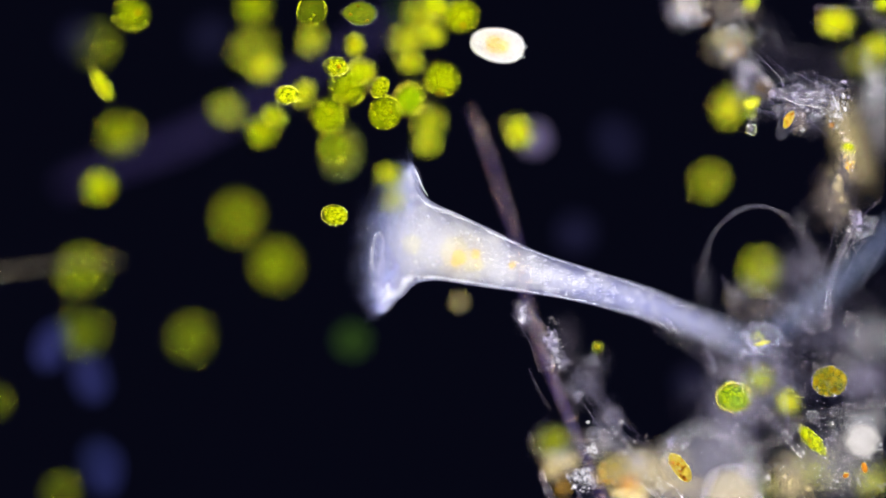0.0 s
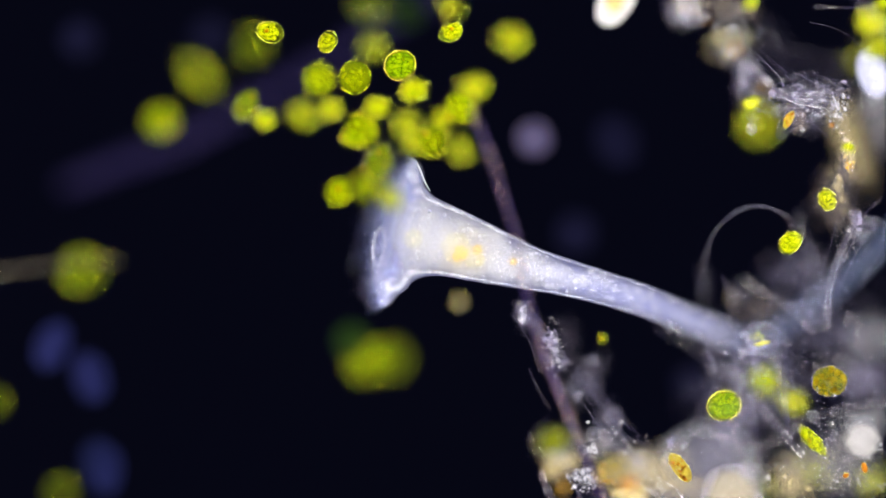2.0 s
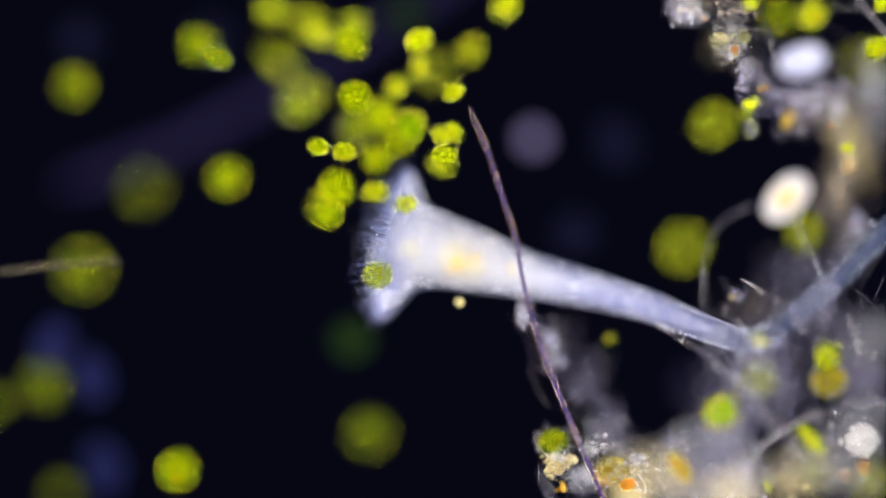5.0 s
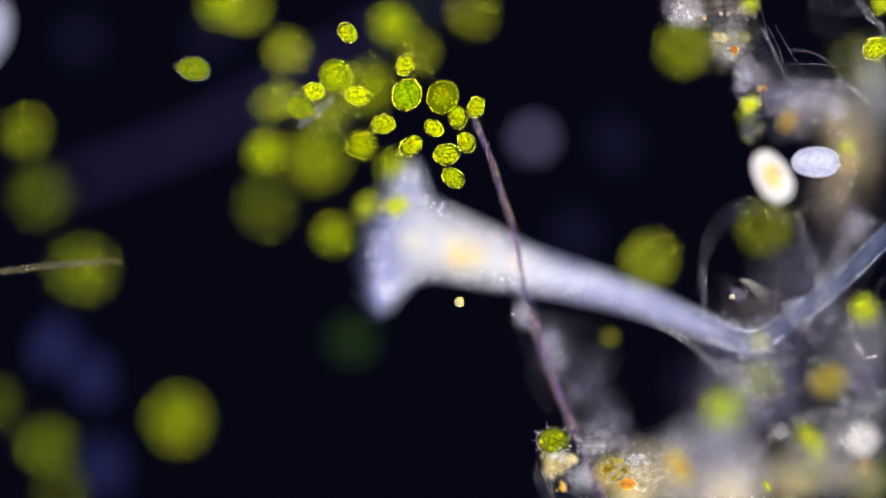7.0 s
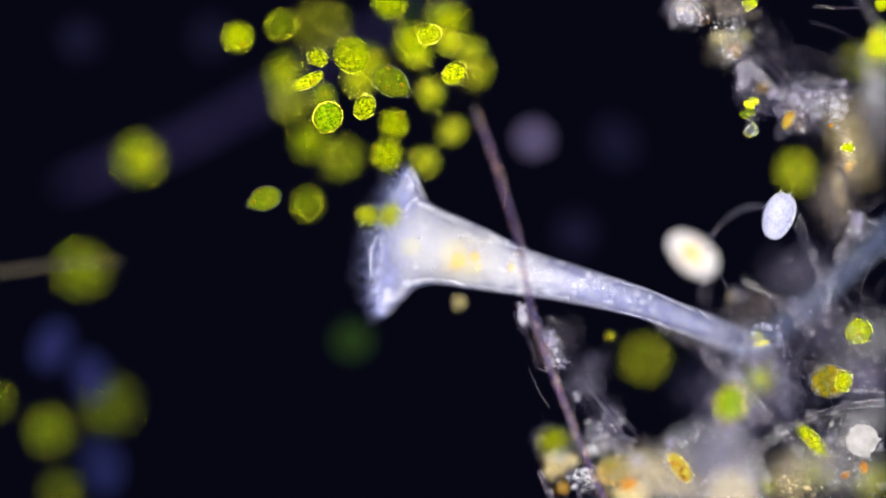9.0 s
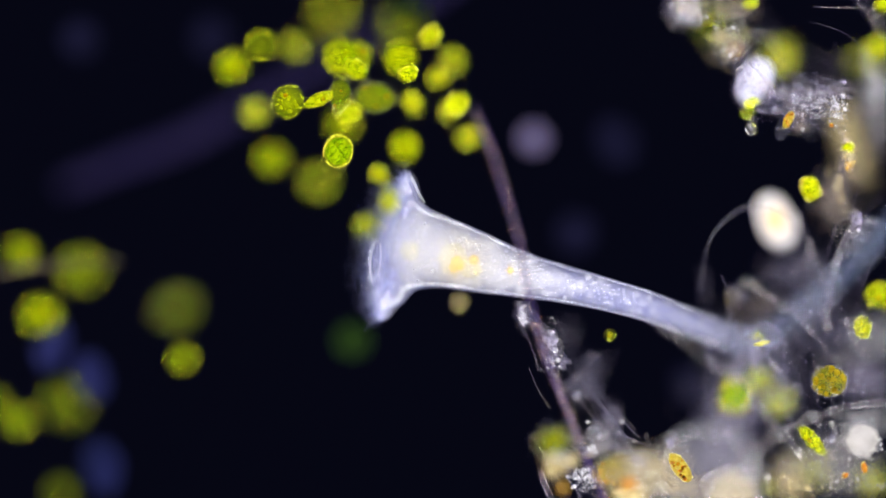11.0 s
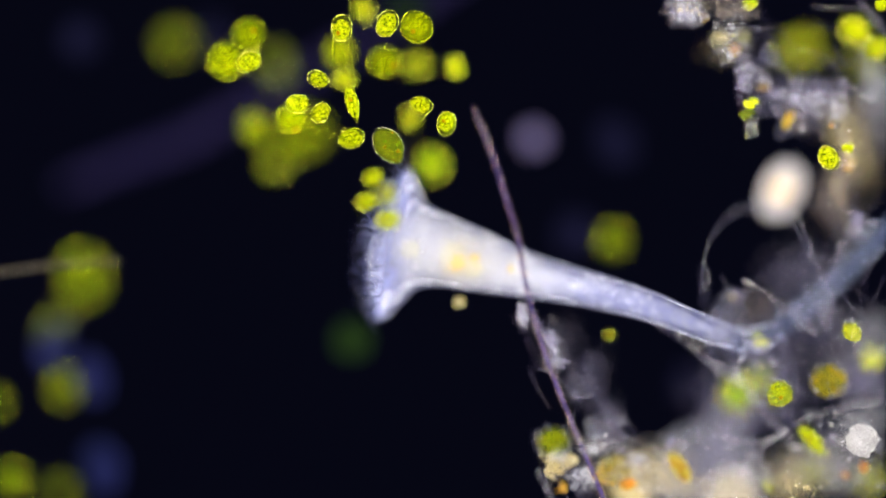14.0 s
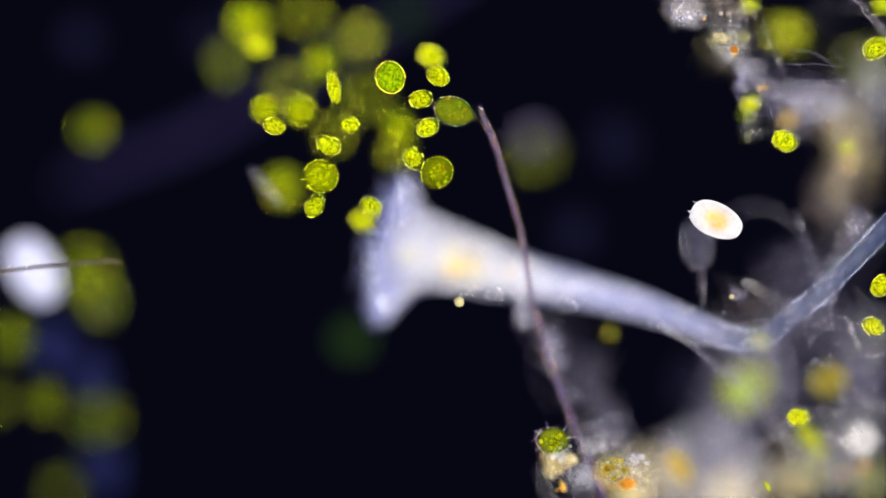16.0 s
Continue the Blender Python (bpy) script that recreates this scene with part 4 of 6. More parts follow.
special("diatom", 1204, 828, 0.005, (1.5, 0.68, 0.6), 21, GOLD, MEMBRANE, "golden spindle-shaped diatom on debris", "diatom", -55, ORANGE, 4)
cased = special("diatom", 1396, 212, 0.005, (1.4, 0.62, 0.6), 13, GOLD, CLEAR_THIN, "small orange diatom in a clear lilac case hanging in the debris", "diatom", 62, ORANGE, 5)
part("case", blob(0.02, 4, 0.05, 2, (1.6, 0.72, 0.6), 6, (-0.008, 0, -0.002)), FAINT, cased, "clear lilac case round the diatom")
special("granular_cyst", 1078, 836, 0.005, (1, 1.05, 0.9), 22, BROWN_GREEN, FAINT, "round cyst packed with orange and yellow grains", "cyst", 0, ORANGE, 6)
special("rusty_grain", 1530, 828, 0.0, (0.6, 1.1, 0.6), 9, ORANGE, MEMBRANE_ORANGE, "small rust-orange grain on debris", "grain", 15, None, 7)
special("round_spore", 813, 535, 0.138, (1, 1, 1), 9, D_CREAM, MEMBRANE, "small cream spore above the trumpet", "spore", 0, None, 8)
spiny = special("spiny_cell", 980, 782, 0.135, (1.08, 0.92, 0.85), 25, CHLORO_MID, CYTOPLASM, "olive-green round cell in a clear spiny coat on debris", "algal cell", 0, LEMON, 9)
part("coat", blob(0.028, 4, 0.14, 2.0, (1.1, 0.95, 0.85), 11), CLEAR_THIN, spiny, "clear outer coat")
for a in (2.6, 3.1, 3.7, 1.9, 0.9, 4.4):
    bm = bmesh.new()
    bmesh.ops.create_cone(bm, segments=6, radius1=0.0007, radius2=0.0001, depth=0.012)
    bmesh.ops.transform(bm, matrix=Matrix.Translation((0.034 * math.cos(a), 0.03 * math.sin(a), 0)) @ Matrix.Rotation(a, 4, "Z") @ Matrix.Rotation(math.pi / 2, 4, "Y"), verts=bm.verts)
    part("spine", bm, CILIA, spiny)
for x, y, z, r, label in ((1050, 768, 0.0, 13, "clear round vesicle with a bright ring"), (1410, 545, 0.02, 9, "small clear bubble by a hollow rod"), (1330, 229, 0.01, 10, "clear vesicle under the green chain"),
                          (1378, 195, 0.045, 9, "clear oval vesicle in the debris"), (1413, 170, 0.005, 7, "clear bubble on a curved straw"), (1404, 175, 0.005, 5, "small clear bubble on a curved straw"), (1505, 294, 0.0, 4.5, "tiny clear bubble on orange grains"), (1283, 554, 0.14, 5, "tiny clear bubble above the bend"), (1525, 412, 0.0, 9, "clear vesicle on the frayed rod"), (1022, 702, 0.02, 8, "small blue-lilac vesicle in debris"),
                          (1212, 789, 0.02, 6, "tiny clear round bubble beside a lilac flock"), (1548, 395, 0.07, 7, "tiny clear bubble at the margin"), (1472, 776, 0.02, 6, "tiny clear bubble lying on debris"),
                          (928, 566, 0.01, 8, "clear bubble on the filament"), (1303, 663, 0.04, 6, "tiny bright bubble on a straw"), (1135, 860, 0.13, 11, "clear ringed vesicle in the debris")):
    p = at(x, y, z)
    me = empty("vesicle", pose(p.x, p.y, p.z), label, "vesicle", "clear vesicles")
    part("wall", blob(r / 1000, 4, 0.04, 2, (1, 1, 1), x), CLEAR, me)
    part("core", blob(r / 1000 * 0.3, 2, 0.2, 2, (1, 1, 1), x), D_LILAC, me)

# thin straight tubes strung through the upper and lower heaps
def tube(x0, y0, x1, y1, z, r, label, sag=0.0):
    return straw([(x0, y0, z, r * 0.8), ((x0 + x1) / 2 + sag, (y0 + y1) / 2 + sag, z, r), (x1, y1, z, r * 0.8)], label)


for x0, y0, x1, y1, z in ((1304, 91, 1330, 149, 0.137), (1316, 96, 1332, 153, 0.13), (1320, 3, 1308, 55, 0.13), (1354, 53, 1395, 142, 0.14), (1349, 45, 1378, 112, 0.145), (1395, 140, 1496, 142, 0.138),
                          (1398, 147, 1470, 149, 0.13), (1496, 142, 1549, 186, 0.14), (1329, 92, 1347, 126, 0.12), (1322, 108, 1327, 155, 0.05), (1440, 12, 1535, 13, 0.02), (1400, 158, 1455, 163, 0.03)):
    tube(x0, y0, x1, y1, z, 1.5, "thin straight clear tube strung through the granular heap", 1.5)
for x0, y0, x1, y1, z, r in ((1066, 734, 1123, 802, 0.02, 2.2), (1056, 742, 1108, 806, 0.015, 1.6), (1342, 620, 1376, 653, 0.03, 3), (1243, 470, 1244, 545, 0.15, 1.8), (1250, 478, 1249, 540, 0.15, 1.4),
                             (1300, 560, 1330, 605, 0.14, 2.2), (1160, 838, 1210, 880, 0.02, 2), (1150, 846, 1190, 884, 0.01, 1.6), (1440, 640, 1475, 700, 0.01, 1.6), (1480, 690, 1568, 692, 0.02, 1.8)):
    tube(x0, y0, x1, y1, z, r, "thin clear tube with bright edges in the debris bed", 2)
OLIVE_BALL = mat("dull_olive_ball", (0.16, 0.16, 0.05), (0.26, 0.25, 0.09), (0.4, 0.37, 0.16), 60, 0.25, 0.0, through_part=0.85, vary=0.1, bump=0.2)
special("round_cyst", 1272, 70, 0.1, (1, 1, 0.9), 16, OLIVE_BALL, CLEAR_THIN, "dull olive round cyst in the granular heap", "cyst", 0, None, 12)
special("round_cyst", 1318, 65, 0.11, (1, 1.05, 0.9), 13, OLIVE_BALL, CLEAR_THIN, "dull olive round cyst among thin tubes", "cyst", 0, None, 13)
special("orange_grain", 1301, 87, 0.135, (1, 1, 0.8), 7.5, ORANGE, MEMBRANE_ORANGE, "round amber grain on the granular heap", "grain", 0, VACUOLE, 14)
special("orange_grain", 1248, 32, 0.135, (1, 1, 0.8), 2.6, ORANGE, MEMBRANE_ORANGE, "tiny rust-red grain on the granular heap", "grain", 0, None, 15)
special("orange_grain", 1472, 222, 0.03, (1, 1, 0.8), 3.5, ORANGE, MEMBRANE_ORANGE, "tiny rust-red grain below the tuft", "grain", 0, None, 16)
special("orange_grain", 1497, 842, 0.0, (1.2, 0.8, 0.8), 5, ORANGE, MEMBRANE_ORANGE, "small rust-orange grain in grey debris", "grain", 30, None, 17)
special("orange_grain", 1112, 858, 0.11, (1.3, 0.9, 0.8), 12, ORANGE, MEMBRANE_ORANGE, "bright orange grain in cream debris", "grain", 10, VACUOLE, 18)
special("square_crystal", 1330, 230, 0.0, (1.05, 1.0, 0.8), 10, FAINT, MEMBRANE, "small squarish crystal with bright edges", "crystal", 40, None, 19)
special("round_spore", 1297, 526, 0.14, (1, 1, 1), 5, D_CREAM, CLEAR, "tiny cream spore above the bend", "spore", 0, None, 20)
special("brown_cyst", 1084, 832, 0.125, (1.1, 0.95, 0.8), 27, OLIVE_BALL, CLEAR_THIN, "olive-brown granular cyst beside the filament", "cyst", 0, GOLD, 21)
for x, y, z, turn, across in ((1328, 6, 0.05, 20, 26), (1562, 6, 0.06, 60, 28), (1497, 261, 0.045, 30, 15), (1506, 264, 0.045, 80, 13)):
    tagged(cell(0, across, still(x, y, z, turn), "small yellow-green oval cell stuck in debris"), group="resting green cells")
cloud(1518, 772, 0.115, 26, 22, 0.02, 0.2, 1.2, FLAKE, "white granular mass on a mineral flake", 196)
cloud(1515, 738, 0.1, 46, 12, 0.02, 0.07, 1.1, D_GREY, "pale grains along a curved straw", 197)
cloud(1482, 190, 0.01, 22, 34, 0.02, 0.1, 0.8, D_WHITE, "fine white grains of the tuft", 198)
cloud(1420, 168, 0.06, 50, 20, 0.04, 0.05, 0.8, D_GREY, "fine pale grains along thin tubes", 199)
cloud(1110, 836, 0.12, 44, 20, 0.02, 0.08, 0.8, D_WHITE, "sparkling white grains over cream debris", 200)
cloud(1210, 22, 0.06, 26, 20, 0.04, 0.05, 1.5, D_CREAM, "cream grains in the white heap", 201)

chain = empty("cell_chain", pose(*at(1327, 191, 0.045), 0, 0, 68), "zigzag chain of small bright green cells on debris", "algal colony")
for k in range(4):
    link = part("cell", blob(0.0085, 3, 0.12, 2, (0.75, 1.15, 0.8), k, (0.0085 * (k - 1.5) * 1.15, 0.003 * (-1) ** k, 0)), CHLORO_BRIGHT, chain)
    part("cell_skin", blob(0.0098, 4, 0.04, 2, (0.75, 1.15, 0.8), k, (0.0085 * (k - 1.5) * 1.15, 0.003 * (-1) ** k, 0)), MEMBRANE, link)
rng = random.Random(33)
for x0, y0, x1, y1, z0, z1, n in ((918, 535, 934, 578, 0.0, 0.04, 8), (960, 588, 992, 655, -0.01, 0.05, 12), (1040, 745, 1112, 850, -0.01, 0.04, 12), (1060, 815, 1140, 870, 0.1, 0.14, 10), (1440, 690, 1545, 765, 0.0, 0.05, 10),
                                  (1498, 372, 1552, 430, -0.01, 0.05, 12), (1400, 148, 1505, 232, -0.01, 0.04, 16), (1190, 2, 1236, 48, 0.03, 0.14, 12), (1290, 30, 1345, 160, 0.06, 0.14, 14), (1180, 765, 1220, 800, 0.0, 0.03, 5)):
    for k in range(n):
        r = rng.uniform(1.8, 4.6)
        p = at(rng.uniform(x0, x1), rng.uniform(y0, y1), rng.uniform(z0, z1))
        me = empty("vesicle", pose(p.x, p.y, p.z), "tiny clear bubble among debris grains", "vesicle", "tiny vesicles")
        part("wall", blob(r / 1000, 3, 0.1, 2, (1, rng.uniform(0.8, 1.2), 1), k), rng.choice((CLEAR, CLEAR, VESICLE)), me)

shell = empty("empty_shell", pose(*at(1350, 595, 0.01), 0, 0, 12), "clear oval empty shell at the foot of the stalk", "shell")
part("wall", blob(0.026, 3, 0.04, 2, (1.25, 0.8, 0.6), 2), CLEAR, shell)
part("residue", blob(0.012, 2, 0.3, 2, (1.2, 0.35, 0.5), 2, (-0.004, -0.012, 0)), LEMON, shell, "bright yellow-green crescent")

# bodies far below the sharp plane; their dimness is put into near-black blues and greens
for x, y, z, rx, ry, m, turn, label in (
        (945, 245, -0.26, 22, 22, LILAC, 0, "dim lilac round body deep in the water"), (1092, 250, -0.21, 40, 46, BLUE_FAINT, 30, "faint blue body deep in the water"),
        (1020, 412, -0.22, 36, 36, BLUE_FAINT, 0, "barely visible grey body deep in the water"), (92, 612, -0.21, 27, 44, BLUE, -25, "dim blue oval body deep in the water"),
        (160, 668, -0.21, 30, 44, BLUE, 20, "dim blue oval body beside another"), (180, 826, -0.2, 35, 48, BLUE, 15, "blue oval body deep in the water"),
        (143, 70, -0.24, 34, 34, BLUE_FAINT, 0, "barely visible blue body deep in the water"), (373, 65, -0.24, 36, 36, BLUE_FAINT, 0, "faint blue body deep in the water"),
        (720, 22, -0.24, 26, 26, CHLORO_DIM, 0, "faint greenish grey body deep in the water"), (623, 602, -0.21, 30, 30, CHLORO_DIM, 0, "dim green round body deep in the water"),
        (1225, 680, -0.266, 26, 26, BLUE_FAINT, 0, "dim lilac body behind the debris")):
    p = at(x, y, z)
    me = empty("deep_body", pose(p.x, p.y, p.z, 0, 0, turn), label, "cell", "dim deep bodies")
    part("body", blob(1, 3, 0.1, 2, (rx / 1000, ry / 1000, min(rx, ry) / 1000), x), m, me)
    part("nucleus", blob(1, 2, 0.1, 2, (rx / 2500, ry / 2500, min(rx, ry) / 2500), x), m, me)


# ---- white barrel ciliates ----
def white_ciliate(long_half, wide_half, seed, label, fed=True, skin=WHITE):
    me = empty("white_ciliate", Matrix(), label, "ciliate", "white barrel ciliates")
    bm = bmesh.new()
    rings = []
    n, rows = 30, 22
    for i in range(rows + 1):
        v = math.pi * i / rows
        xx = -math.cos(v)
        r = math.sin(v) ** 0.8 * (1 + 0.08 * xx)
        rings.append([bm.verts.new(((xx) * long_half / 1000, r * wide_half / 1000 * math.cos(2 * math.pi * k / n) * (1.012 if k % 2 else 0.99),
                                    r * wide_half / 1000 * math.sin(2 * math.pi * k / n) * (1.012 if k % 2 else 0.99))) for k in range(n)])
    for a, b in zip(rings, rings[1:]):
        for k in range(n):
            bm.faces.new((a[k], b[k], b[(k + 1) % n], a[(k + 1) % n]))
    bmesh.ops.remove_doubles(bm, verts=bm.verts, dist=0.00001)
    bmesh.ops.recalc_face_normals(bm, faces=bm.faces)
    part("armour", bm, skin, me)
    if fed:
        part("food_mass", blob(1, 3, 0.25, 2, (long_half * 0.45 / 1000, wide_half * 0.5 / 1000, wide_half * 0.4 / 1000), seed, (0, 0, wide_half * 0.62 / 1000)), CREAM, me, "cream-yellow food mass")
    for k in range(3):
        a = 2.1 * k + seed
        bm = bmesh.new()
        bmesh.ops.create_cone(bm, segments=6, radius1=0.0018, radius2=0.0003, depth=0.012)
        bmesh.ops.transform(bm, matrix=Matrix.Translation((long_half * 0.98 / 1000, wide_half * 0.42 / 1000 * math.cos(a), wide_half * 0.42 / 1000 * math.sin(a))) @ Matrix.Rotation(math.pi / 2, 4, "Y"), verts=bm.verts)
        part("spine", bm, GRANULE, me)
    return me


white_cells = [white_ciliate(48, 30, 1, "white barrel-shaped ciliate with a yellow food mass"), white_ciliate(42, 27, 2, "slender lilac-white barrel-shaped ciliate", False, WHITE_LILAC),
               white_ciliate(62, 40, 3, "large bluish-white barrel-shaped ciliate out of focus", False, WHITE_LILAC), white_ciliate(44, 24, 4, "small white barrel-shaped ciliate", False)]
# drifting ring-shaped cell
def pale_drifter(name, long_half, wide_half, label, skin=FAINT):
    me = empty(name, Matrix(), label, "ciliate")
    bm = blob(1, 3, 0.05, 2, (long_half / 1000, wide_half / 1000, wide_half * 0.8 / 1000), long_half)
    part("body", bm, FAINT, me)
    part("cell_skin", blob(1.08, 4, 0.03, 2, (long_half / 1000, wide_half / 1000, wide_half * 0.8 / 1000), long_half), skin, me)
    return me


violet_spindle = pale_drifter("spindle_cell", 40, 8, "slender translucent violet spindle-shaped cell", CLEAR)
pale_oval = pale_drifter("oval_ciliate", 20, 12, "small pale lilac oval ciliate near debris")
lilac_oval = pale_drifter("oval_ciliate", 40, 24, "faint lilac translucent oval ciliate near the stalk")
ring_cell = empty("square_cell", Matrix(), "small squarish clear cell with a yellow rim", "cell")
part("wall", blob(0.011, 4, 0.05, 2.5, (1, 1.05, 0.9), 4), MEMBRANE, ring_cell)
part("body", blob(0.006, 2, 0.2, 2, (1, 1, 1), 4), BROWN_GREEN, ring_cell)
slow_cell = cell(7, 60, Matrix(), "deep green round cell with an orange skin, drifting by debris")
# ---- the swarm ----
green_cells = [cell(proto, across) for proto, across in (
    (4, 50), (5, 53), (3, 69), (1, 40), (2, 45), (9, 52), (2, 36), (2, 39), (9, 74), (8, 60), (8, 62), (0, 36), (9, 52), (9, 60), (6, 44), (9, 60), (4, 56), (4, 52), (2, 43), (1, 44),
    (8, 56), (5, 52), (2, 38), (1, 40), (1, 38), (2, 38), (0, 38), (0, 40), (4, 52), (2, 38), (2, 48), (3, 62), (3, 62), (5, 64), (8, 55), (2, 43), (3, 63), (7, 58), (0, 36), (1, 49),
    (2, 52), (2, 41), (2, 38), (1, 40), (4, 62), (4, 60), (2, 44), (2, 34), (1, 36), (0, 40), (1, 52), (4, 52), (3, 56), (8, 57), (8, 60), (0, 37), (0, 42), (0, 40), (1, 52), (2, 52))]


def motions():
    """All that swims, drifts or sways."""
    walk(trumpet_animal, [(t, pose(*FOOT, 0, 0, math.degrees(dy / 640))) for t, dy in (
        (0, 0), (0.5, -22), (1.0, -22), (1.5, -13), (2.0, -10), (2.5, -8), (3.0, 0), (3.5, 4), (4.0, 12), (6.5, 0), (7.0, -5), (7.5, -12), (8.0, -28), (8.5, -12), (9.0, 6),
        (11.5, 14), (12.5, 15), (13.5, 14), (14.0, 10), (14.5, 16), (15.5, 17), (16.0, 19))])
    root = at(1080, 910, 0.08)
    walk(purple_filament, [(t, pose(*root, 0, 0, math.degrees(-dx / 720))) for t, dx in (
        (0, -4), (2.0, -2), (4.0, -3), (6.5, -4), (8.0, 0), (9.0, 3), (11.5, 4), (13.0, 7), (14.5, 1), (15.5, 11), (16.0, 13))])
    walk(slow_cell, turned([(0, 1299, 703, -30, 0), (0.5, 1295, 708, -20, 5), (1.5, 1290, 712, 0, 10), (2.5, 1275, 725, 10, 20), (4.0, 1273, 732, 10, 30), (6.5, 1282, 725, -110, 40),
                             (8.0, 1280, 724, -120, 50), (9.0, 1293, 714, -60, 60), (11.5, 1302, 700, -90, 70), (13.5, 1304, 698, -95, 80), (16.0, 1312, 693, -110, 90)]))
    walk(ring_cell, turned([(0, 1058, 614, 0, 0), (0.5, 1060, 604, 0, 5), (2.0, 1066, 600, 0, 20), (3.0, 1078, 602, 10, 40), (4.0, 1079, 601, 0, 60), (8.0, 1079, 595, -20, 80),
                             (16.0, 1078, 592, -10, 100)]))
    walk(white_cells[0], turned([(0, 880, 80, -27, -10), (0.5, 960, -140, -80, 10), (1.5, 1060, -140, -80, 20), (2.0, 1090, 2, -80, 60), (2.5, 1190, -90, -53, 90), (3.0, 1255, 190, 10, 92),
                                  (3.5, 1352, 370, -146, 75), (4.0, 1362, 347, -146, 60), (6.5, 1437, 358, 60, 20), (7.0, 1367, 312, 40, -60), (7.5, 1317, 318, 110, -12), (8.0, 1302, 452, 60, -82),
                                  (8.5, 1296, 512, -27, -92), (9.0, 1225, 450, -106, -40), (11.5, 1390, 378, -150, -70), (12.0, 1385, 355, -130, -25), (12.5, 1387, 338, -160, 70), (13.0, 1417, 435, 20, 100),
                                  (13.5, 1380, 365, -160, 115), (14.0, 1383, 337, -190, 65), (14.5, 1412, 337, 60, 110), (15.0, 1443, 347, 110, 155), (15.5, 1347, 455, 120, 78), (16.0, 1268, 390, 140, 155)]))
    walk(white_cells[1], turned([(0, 1520, -120, 0, 60), (0.3, 1490, 45, 0, 40), (0.5, 1445, 98, 0, 20), (1.0, 1540, 122, -53, -40), (1.5, 1537, 110, -66, -70), (2.0, 1545, 130, -66, -70),
                                  (2.5, 1535, 110, -66, -75), (3.0, 1532, 108, -40, -40), (3.5, 1495, 75, 0, -85), (4.0, 1460, 8, -80, -20), (6.5, 1400, 290, 60, 22), (7.0, 1443, 287, 120, 0),
                                  (7.5, 1427, 285, 90, 84), (8.0, 1420, 308, 120, 110), (8.5, 1413, 310, 50, 22), (9.0, 1378, 383, 20, 70), (11.3, 1320, 20, -80, 60), (11.5, 1310, -110, -80, 60),
                                  (16.0, 1310, -140, -80, 60)]))
    walk(white_cells[2], turned([(0, -140, -60, -160, 60), (6.5, -130, -60, -160, 60), (7.0, -40, 60, -160, 70), (7.5, 80, 350, -146, 80), (8.0, 233, 717, -80, -20), (8.5, 420, 1010, -80, -40),
                                  (11.0, 420, 1050, -80, 20), (15.0, 330, 1010, -80, 90), (15.5, 235, 715, -93, 108), (16.0, 60, 480, -120, 118)]))
    walk(white_cells[3], turned([(0, 900, -150, -106, 0), (11.0, 980, -140, -160, 10), (12.0, 1035, -5, -160, 20), (12.5, 900, -120, -80, 20), (14.3, 600, -110, 60, 10), (14.8, 548, 8, 100, 8),
                                  (15.0, 560, 30, 110, 8), (15.5, 552, -4, 110, 5), (16.0, 530, -100, 100, 5)]))
    walk(violet_spindle, turned([(0, 900, -90, 0, -80), (6.5, 560, -80, 60, -20), (7.0, 560, 200, 130, 40), (7.5, 628, 290, 140, 9), (8.0, 545, 165, 60, 70), (8.5, 500, -80, 0, 20), (11.5, 900, -90, 0, -60), (12.0, 900, -70, 0, -80), (12.5, 848, 165, -20, -85), (13.0, 797, 42, 0, -63), (13.5, 640, -80, 40, -30), (14.5, 455, 10, 100, -10),
                                 (15.0, 408, 84, 100, -35), (15.5, 430, 238, 110, -65), (16.0, 470, 330, 40, -50)]))
    walk(pale_oval, turned([(0, 1640, 140, 0, 0), (9.0, 1640, 160, 0, 0), (11.5, 1302, 188, 10, 70), (12.0, 1284, 130, 20, 110), (12.5, 1305, 110, 20, 90), (13.5, 1337, 84, 30, 130),
                            (14.0, 1362, 102, 30, 150), (14.5, 1400, 160, -20, 160), (16.0, 1440, 200, -60, 170)]))
    walk(lilac_oval, turned([(0, 1330, 640, -300, 60), (13.0, 1330, 640, -300, 60), (14.0, 1285, 560, -60, 70), (14.5, 1252, 508, 20, 95), (15.0, 1243, 488, 20, 105), (15.5, 1231, 462, 30, 105),
                             (16.0, 1234, 430, 20, 95)]))
    walk(green_cells[0], swim(0, [(0, 1655, 665, 0), (0.5, 1655, 665, 0), (1, 1355, 665, -254), (1.5, 1350, 665, -254), (2, 1358, 675, -163), (2.5, 1408, 712, -75), (3, 1420, 692, -50), (3.5, 1405, 655, -40), (4, 1410, 676, -30), (6.5, 1538, 548, 49), (7, 1530, 548, 9), (7.5, 1530, 550, 9), (8, 1527, 556, 9), (8.5, 1530, 570, 60), (9, 1520, 587, 40), (11.5, 1560, 515, -60), (12, 1520, 555, -50), (12.5, 1478, 632, -45), (13, 1428, 698, -43), (13.5, 1345, 682, 35), (14, 1380, 698, 65), (14.5, 1320, 700, -243), (15, 1315, 690, -260), (15.5, 1320, 695, -240), (16, 1315, 690, -290)]))
